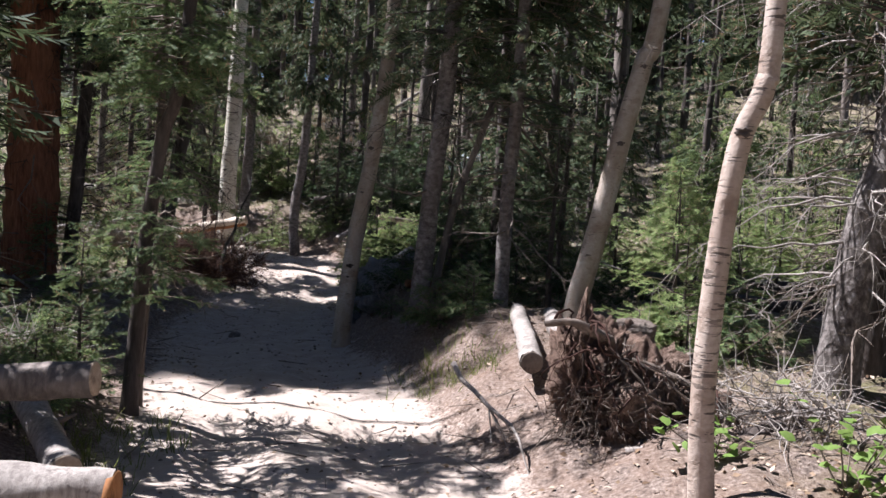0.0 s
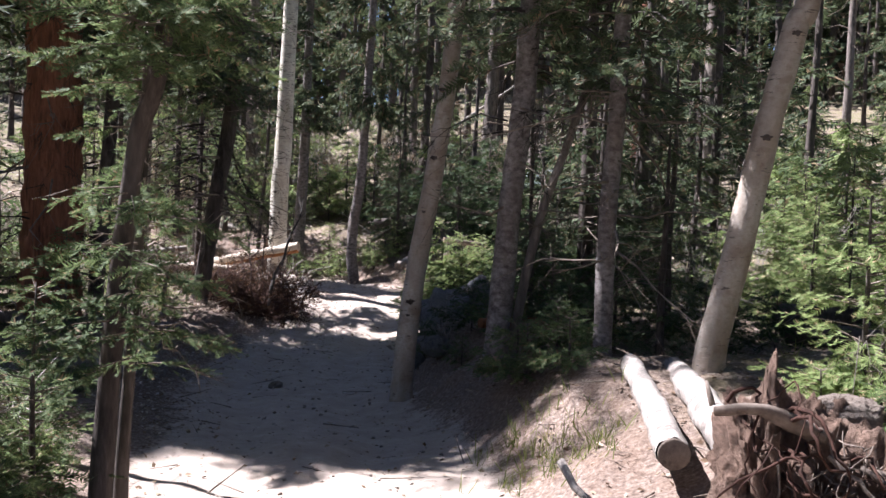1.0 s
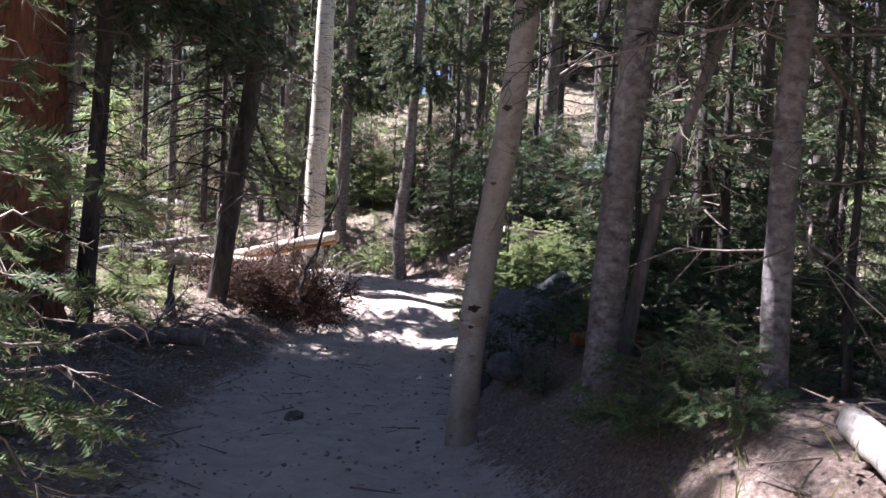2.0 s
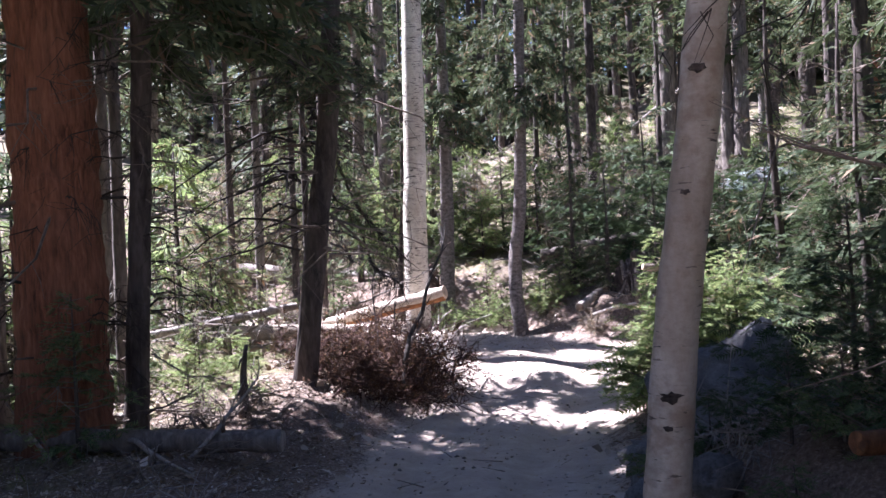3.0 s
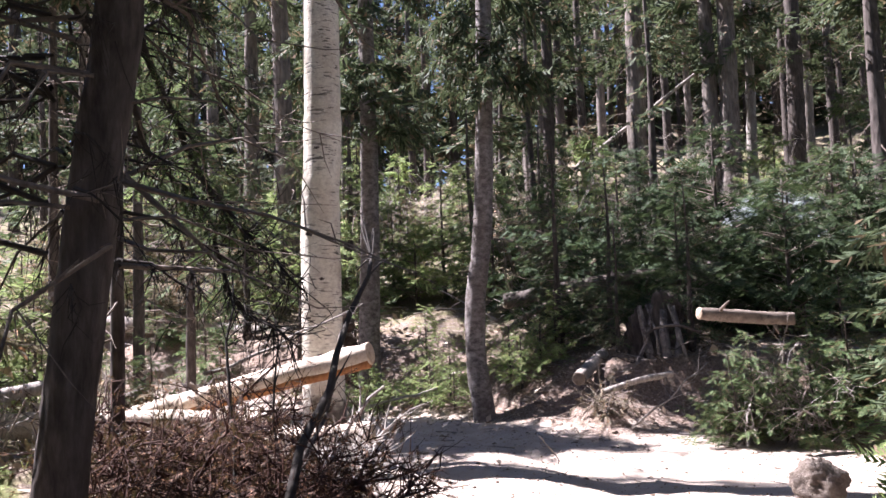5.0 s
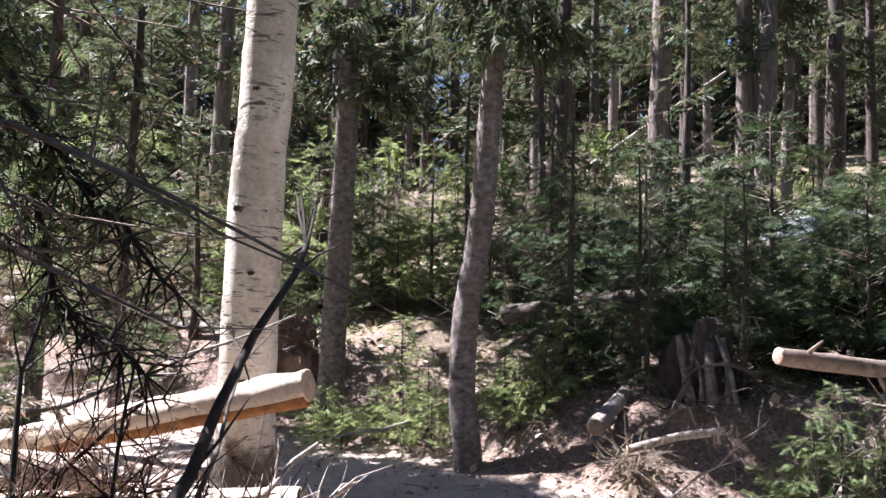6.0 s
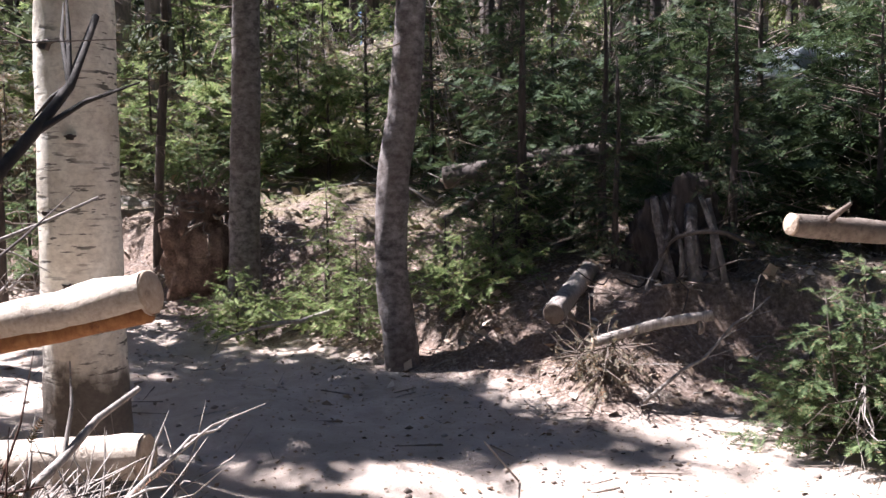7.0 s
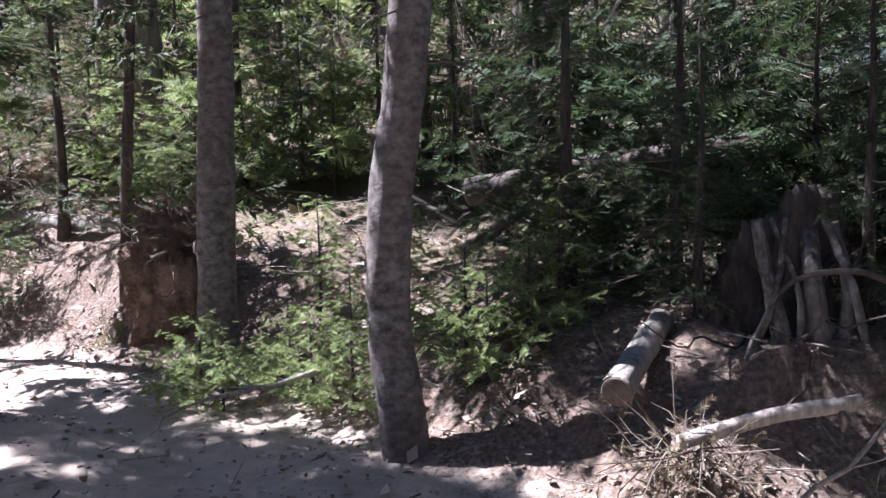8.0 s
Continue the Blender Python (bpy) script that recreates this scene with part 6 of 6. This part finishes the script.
r = np.random.default_rng(8)
for a, b, rad, key in (((-3.5, 15.35, 0.1), (-3.72, 16.9, 1.0), 0.016, "dark_bark"), ((-4.0, 15.9, 0.1), (-4.15, 16.3, 1.35), 0.014, "dark_twig"), ((-3.95, 16.4, 0.05), (-4.02, 16.6, 1.1), 0.012, "dark_twig"), ((-3.55, 15.4, 0.25), (-3.58, 17.3, 1.66), 0.026, "dark_twig"), ((-4.6, 16.9, 0.75), (-3.75, 17.6, 1.18), 0.012, "dead"), ((-3.85, 16.7, 0.1), (-3.6, 17.5, 0.62), 0.025, "dead"), ((-3.75, 17.1, 0.05), (-3.55, 17.75, 0.4), 0.018, "dead"),
                       ((-4.9, 12.7, 0.06), (-4.1, 12.2, -0.04), 0.025, "dead"), ((-4.3, 12.6, -0.05), (-4.0, 13.1, 0.45), 0.02, "dead"), ((-4.55, 13.9, 0.0), (-4.5, 13.9, 0.62), 0.05, "dark_bark"), ((-1.9, 19.7, 0.05), (-1.2, 20.0, 0.55), 0.012, "dead"),
                       ((0.25, 6.3, 0.5), (0.65, 5.6, 0.15), 0.018, "dead"), ((1.2, 5.4, 0.25), (2.4, 5.2, 0.3), 0.02, "dead"), ((-3.9, 21.2, 0.28), (-4.6, 20.8, 0.12), 0.02, "dead"), ((2.3, 7.9, 0.85), (3.3, 8.3, 1.15), 0.012, "dead")):
    s, c = stick(r, a, b, rad, 0.14, 8)
    side_twigs = []
    for _ in range(5):
        p = c[r.integers(2, 8)]
        q = p + (np.array(b) - np.array(a)) * r.uniform(0.05, 0.2) + r.normal(0, 0.09, 3)
        w = Soup()
        tube(w, [p, (p + q) / 2 + r.normal(0, 0.01, 3), q], (rad * 0.35, rad * 0.25, rad * 0.08), 4, cap=False)
        side_twigs.append(w)
    ob = part("dead_branch", s.mesh("dead_branch", True), M[key])
    for w in side_twigs:
        part("twig", w.mesh("twig"), M[key], ob)
    tagged(ob, "bare dead branch resting in the brush" if rad < 0.03 else "short dark broken snag", "branch", "fallen timber")


# ---- leafy shrub and grass ----
LEAF = make_mesh("leaf", [(0, 0, 0), (0.35, 0.38, 0.05), (0.75, 0.3, 0.04), (1, 0, -0.05), (0.75, -0.3, 0.04), (0.35, -0.38, 0.05)], [(0, 1, 5), (1, 2, 5), (2, 4, 5), (2, 3, 4)])


def leafy_shrub(x, y, height, count, seed, spread=0.2):
    r = np.random.default_rng(seed)
    top = thing("leafy_shrub", "small shrub with round bright green leaves", "shrub", pose(x, y, ground_z(x, y)), "understorey")
    for _ in range(count):
        d = np.array([r.normal(0, spread), r.normal(0, spread), height * r.uniform(0.6, 1.1)])
        s, c = stick(r, (0, 0, -0.03), d, 0.006)
        stem = part("stem", s.mesh("stem"), M["twig"], top)
        n = 9
        p = c[r.integers(2, 8, n)] + r.normal(0, 0.03, (n, 3))
        for q in p:
            leaf = part("leaf", LEAF, M["leaf"], stem)
            leaf.matrix_basis = pose(*q, r.normal(0, 22), r.normal(0, 22), r.uniform(0, 360)) @ Matrix.Scale(r.uniform(0.05, 0.085), 4)
    return top


leafy_shrub(2.0, 4.7, 0.42, 7, 1)
leafy_shrub(1.55, 5.15, 0.2, 4, 2, 0.1)
leafy_shrub(2.35, 5.0, 0.25, 4, 3, 0.12)


def scatter(n, x0, x1, y0, y1, want, seed):
    """Random places on the ground where want(trail share, grass share) is high."""
    r = np.random.default_rng(seed)
    x, y = r.uniform(x0, x1, n), r.uniform(y0, y1, n)
    z, tr, gr = ground_fields(x, y)
    keep = r.uniform(0, 1, n) < want(tr, gr)
    return r, np.stack([x, y, z], -1)[keep]


def stuff(name, label, category, soup, key):
    tagged(part(name, soup.mesh(name), M[key]), label, category, kind="stuff")


r, p = scatter(60000, -9, 5, 3, 25, lambda t, g: 0.95 - 0.78 * t, 1)
soup = Soup()
flake = np.array([(0, 0, 0), (0.4, 0.3, 0.08), (1, 0.05, 0.0), (0.45, -0.3, 0.1)])
soup.add(*place_many(flake, np.array([(0, 1, 2), (0, 2, 3)]), p + (0, 0, 0.006), r.normal(0, 1, p.shape) * (1, 1, 0.25), r.normal(0, 0.35, p.shape) + (0, 0, 1), r.uniform(0.015, 0.05, len(p))))
stuff("leaf_litter", "dry brown leaves and bark flakes strewn over the ground", "litter", soup, "litter")

r, p = scatter(9000, -6.5, 0.5, 19.8, 23.2, lambda t, g: 0.95 - 0.75 * t, 20)
soup = Soup()
soup.add(*place_many(flake, np.array([(0, 1, 2), (0, 2, 3)]), p + (0, 0, 0.008), r.normal(0, 1, p.shape) * (1, 1, 0.35), r.normal(0, 0.5, p.shape) + (0, 0, 1), 0.012 + 0.07 * r.uniform(0, 1, len(p)) ** 3))
stuff("bark_flakes", "pale bark flakes and leaves on the sunlit bank", "litter", soup, "pale_litter")

r, p = scatter(15000, -7, -2.2, 8.5, 15.5, lambda t, g: 0.95 - 0.9 * t, 19)
soup = Soup()
soup.add(*place_many(flake, np.array([(0, 1, 2), (0, 2, 3)]), p + (0, 0, 0.008), r.normal(0, 1, p.shape) * (1, 1, 0.3), r.normal(0, 0.4, p.shape) + (0, 0, 1), r.uniform(0.015, 0.05, len(p))))
stuff("dry_leaves", "pale dry leaves on the shaded forest floor", "litter", soup, "pale_litter")

r, p = scatter(9000, -4, 1.5, 17.2, 21.5, lambda t, g: 0.6, 9)
soup = Soup()
soup.add(*place_many(flake, np.array([(0, 1, 2), (0, 2, 3)]), p + (0, 0, 0.006), r.normal(0, 1, p.shape) * (1, 1, 0.25), r.normal(0, 0.35, p.shape) + (0, 0, 1), r.uniform(0.008, 0.028, len(p))))
stuff("wood_chips", "wood chips and dry leaves on the outside of the bend", "litter", soup, "litter")

r, p = scatter(9000, -8, 4.5, 3, 24, lambda t, g: 0.6 - 0.5 * t, 2)
soup = Soup()
sliver = np.array([(0, -0.02, 0), (0, 0.02, 0), (0, 0, 0.035), (1, -0.008, 0.03), (1, 0.008, 0.03), (1, 0, 0.045)])
soup.add(*place_many(sliver, np.array([(0, 3, 4), (0, 4, 1), (1, 4, 5), (1, 5, 2), (2, 5, 3), (2, 3, 0)]), p + (0, 0, 0.004), r.normal(0, 1, p.shape) * (1, 1, 0.15), np.tile((0.0, 0.0, 1.0), (len(p), 1)), r.uniform(0.06, 0.3, len(p))))
stuff("twig_litter", "short dead twigs strewn over the ground", "litter", soup, "twig")

r, p = scatter(16000, -18, 13, 12, 44, lambda t, g: 0.9 - 0.88 * t, 6)
soup = Soup()
soup.add(*place_many(flake, np.array([(0, 1, 2), (0, 2, 3)]), p + (0, 0, 0.015), r.normal(0, 1, p.shape) * (1, 1, 0.4), r.normal(0, 0.5, p.shape) + (0, 0, 1), r.uniform(0.06, 0.16, len(p))))
stuff("far_litter", "dry brown debris under the trees", "litter", soup, "pale_litter")

r, p = scatter(3600, -16, 11, 11, 42, lambda t, g: 0.9 - 0.9 * t, 7)
p = p[~((p[:, 0] > -5) & (p[:, 0] < 1) & (p[:, 1] < 23))]
soup = Soup()
slant = r.normal(0, 1, p.shape) * (1, 1, 0.22) + (0, 0, 0.08)
soup.add(*place_many(sliver * (1, 0.8, 0.8), np.array([(0, 3, 4), (0, 4, 1), (1, 4, 5), (1, 5, 2), (2, 5, 3), (2, 3, 0)]), p + (0, 0, 0.02), slant, np.tile((0.0, 0.0, 1.0), (len(p), 1)), 0.25 + 1.0 * r.uniform(0, 1, len(p)) ** 3))
stuff("deadfall", "grey fallen branches lying about the woods", "branchwork", soup, "dead")

r, p = scatter(4200, -7, 2, 19.3, 23.5, lambda t, g: 0.8 - 0.75 * t, 10)
soup = Soup()
soup.add(*place_many(sliver, np.array([(0, 3, 4), (0, 4, 1), (1, 4, 5), (1, 5, 2), (2, 5, 3), (2, 3, 0)]), p + (0, 0, 0.006), r.normal(0, 1, p.shape) * (1, 1, 0.3), np.tile((0.0, 0.0, 1.0), (len(p), 1)), r.uniform(0.05, 0.24, len(p))))
stuff("bank_twigs", "dead twigs lying on the bank above the bend", "litter", soup, "dead")

r, p = scatter(24000, -7, 3, 3, 24, lambda t, g: 0.15 + 0.75 * t, 3)
soup = Soup()
peb = np.array([(1, 0, 0), (-0.9, 0.1, 0), (0.1, 0.8, 0), (0, -0.85, 0), (0.1, 0, 0.6), (0, 0, -0.5)])
soup.add(*place_many(peb, np.array([(0, 2, 4), (2, 1, 4), (1, 3, 4), (3, 0, 4), (2, 0, 5), (1, 2, 5), (3, 1, 5), (0, 3, 5)]), p, r.normal(0, 1, p.shape) * (1, 1, 0.3), r.normal(0, 0.3, p.shape) + (0, 0, 1), 0.003 + 0.026 * r.uniform(0, 1, len(p)) ** 6))
stuff("pebbles", "small stones and clods scattered on the dirt trail", "gravel", soup, "pebble")

r, p = scatter(5000, -8, 5, 3, 24, lambda t, g: (1 - t) * np.clip(g * 2 - 0.8, 0, 1), 4)
extra = np.array([(0.15, 7.6), (0.3, 7.9), (0.45, 7.4), (-1.75, 5.6), (-1.55, 5.2), (-1.9, 5.9), (-1.6, 6.0), (0.1, 8.2), (-6.0, 22.9)])
ex = np.repeat(extra, 26, 0) + r.normal(0, 0.14, (26 * len(extra), 2))
p = np.vstack([p, np.column_stack([ex, ground_fields(ex[:, 0], ex[:, 1])[0]])])
soup = Soup()
blade = np.array([(0, -0.025, 0), (0, 0.025, 0), (0.55, 0.018, 0.05), (0.55, -0.018, 0.05), (1, 0, 0.22)])
n = len(p) * 5
p5 = np.repeat(p, 5, 0) + np.column_stack([r.normal(0, 0.025, (n, 2)), np.zeros(n)])
axis = np.column_stack([r.normal(0, 0.45, (n, 2)), np.ones(n)])
soup.add(*place_many(blade, np.array([(0, 1, 2), (0, 2, 3), (3, 2, 4)]), p5, axis, r.normal(0, 1, (n, 3)), r.uniform(0.05, 0.15, n)))
stuff("grass", "thin green and yellow grass tufts on the bank", "grass", soup, "grass")
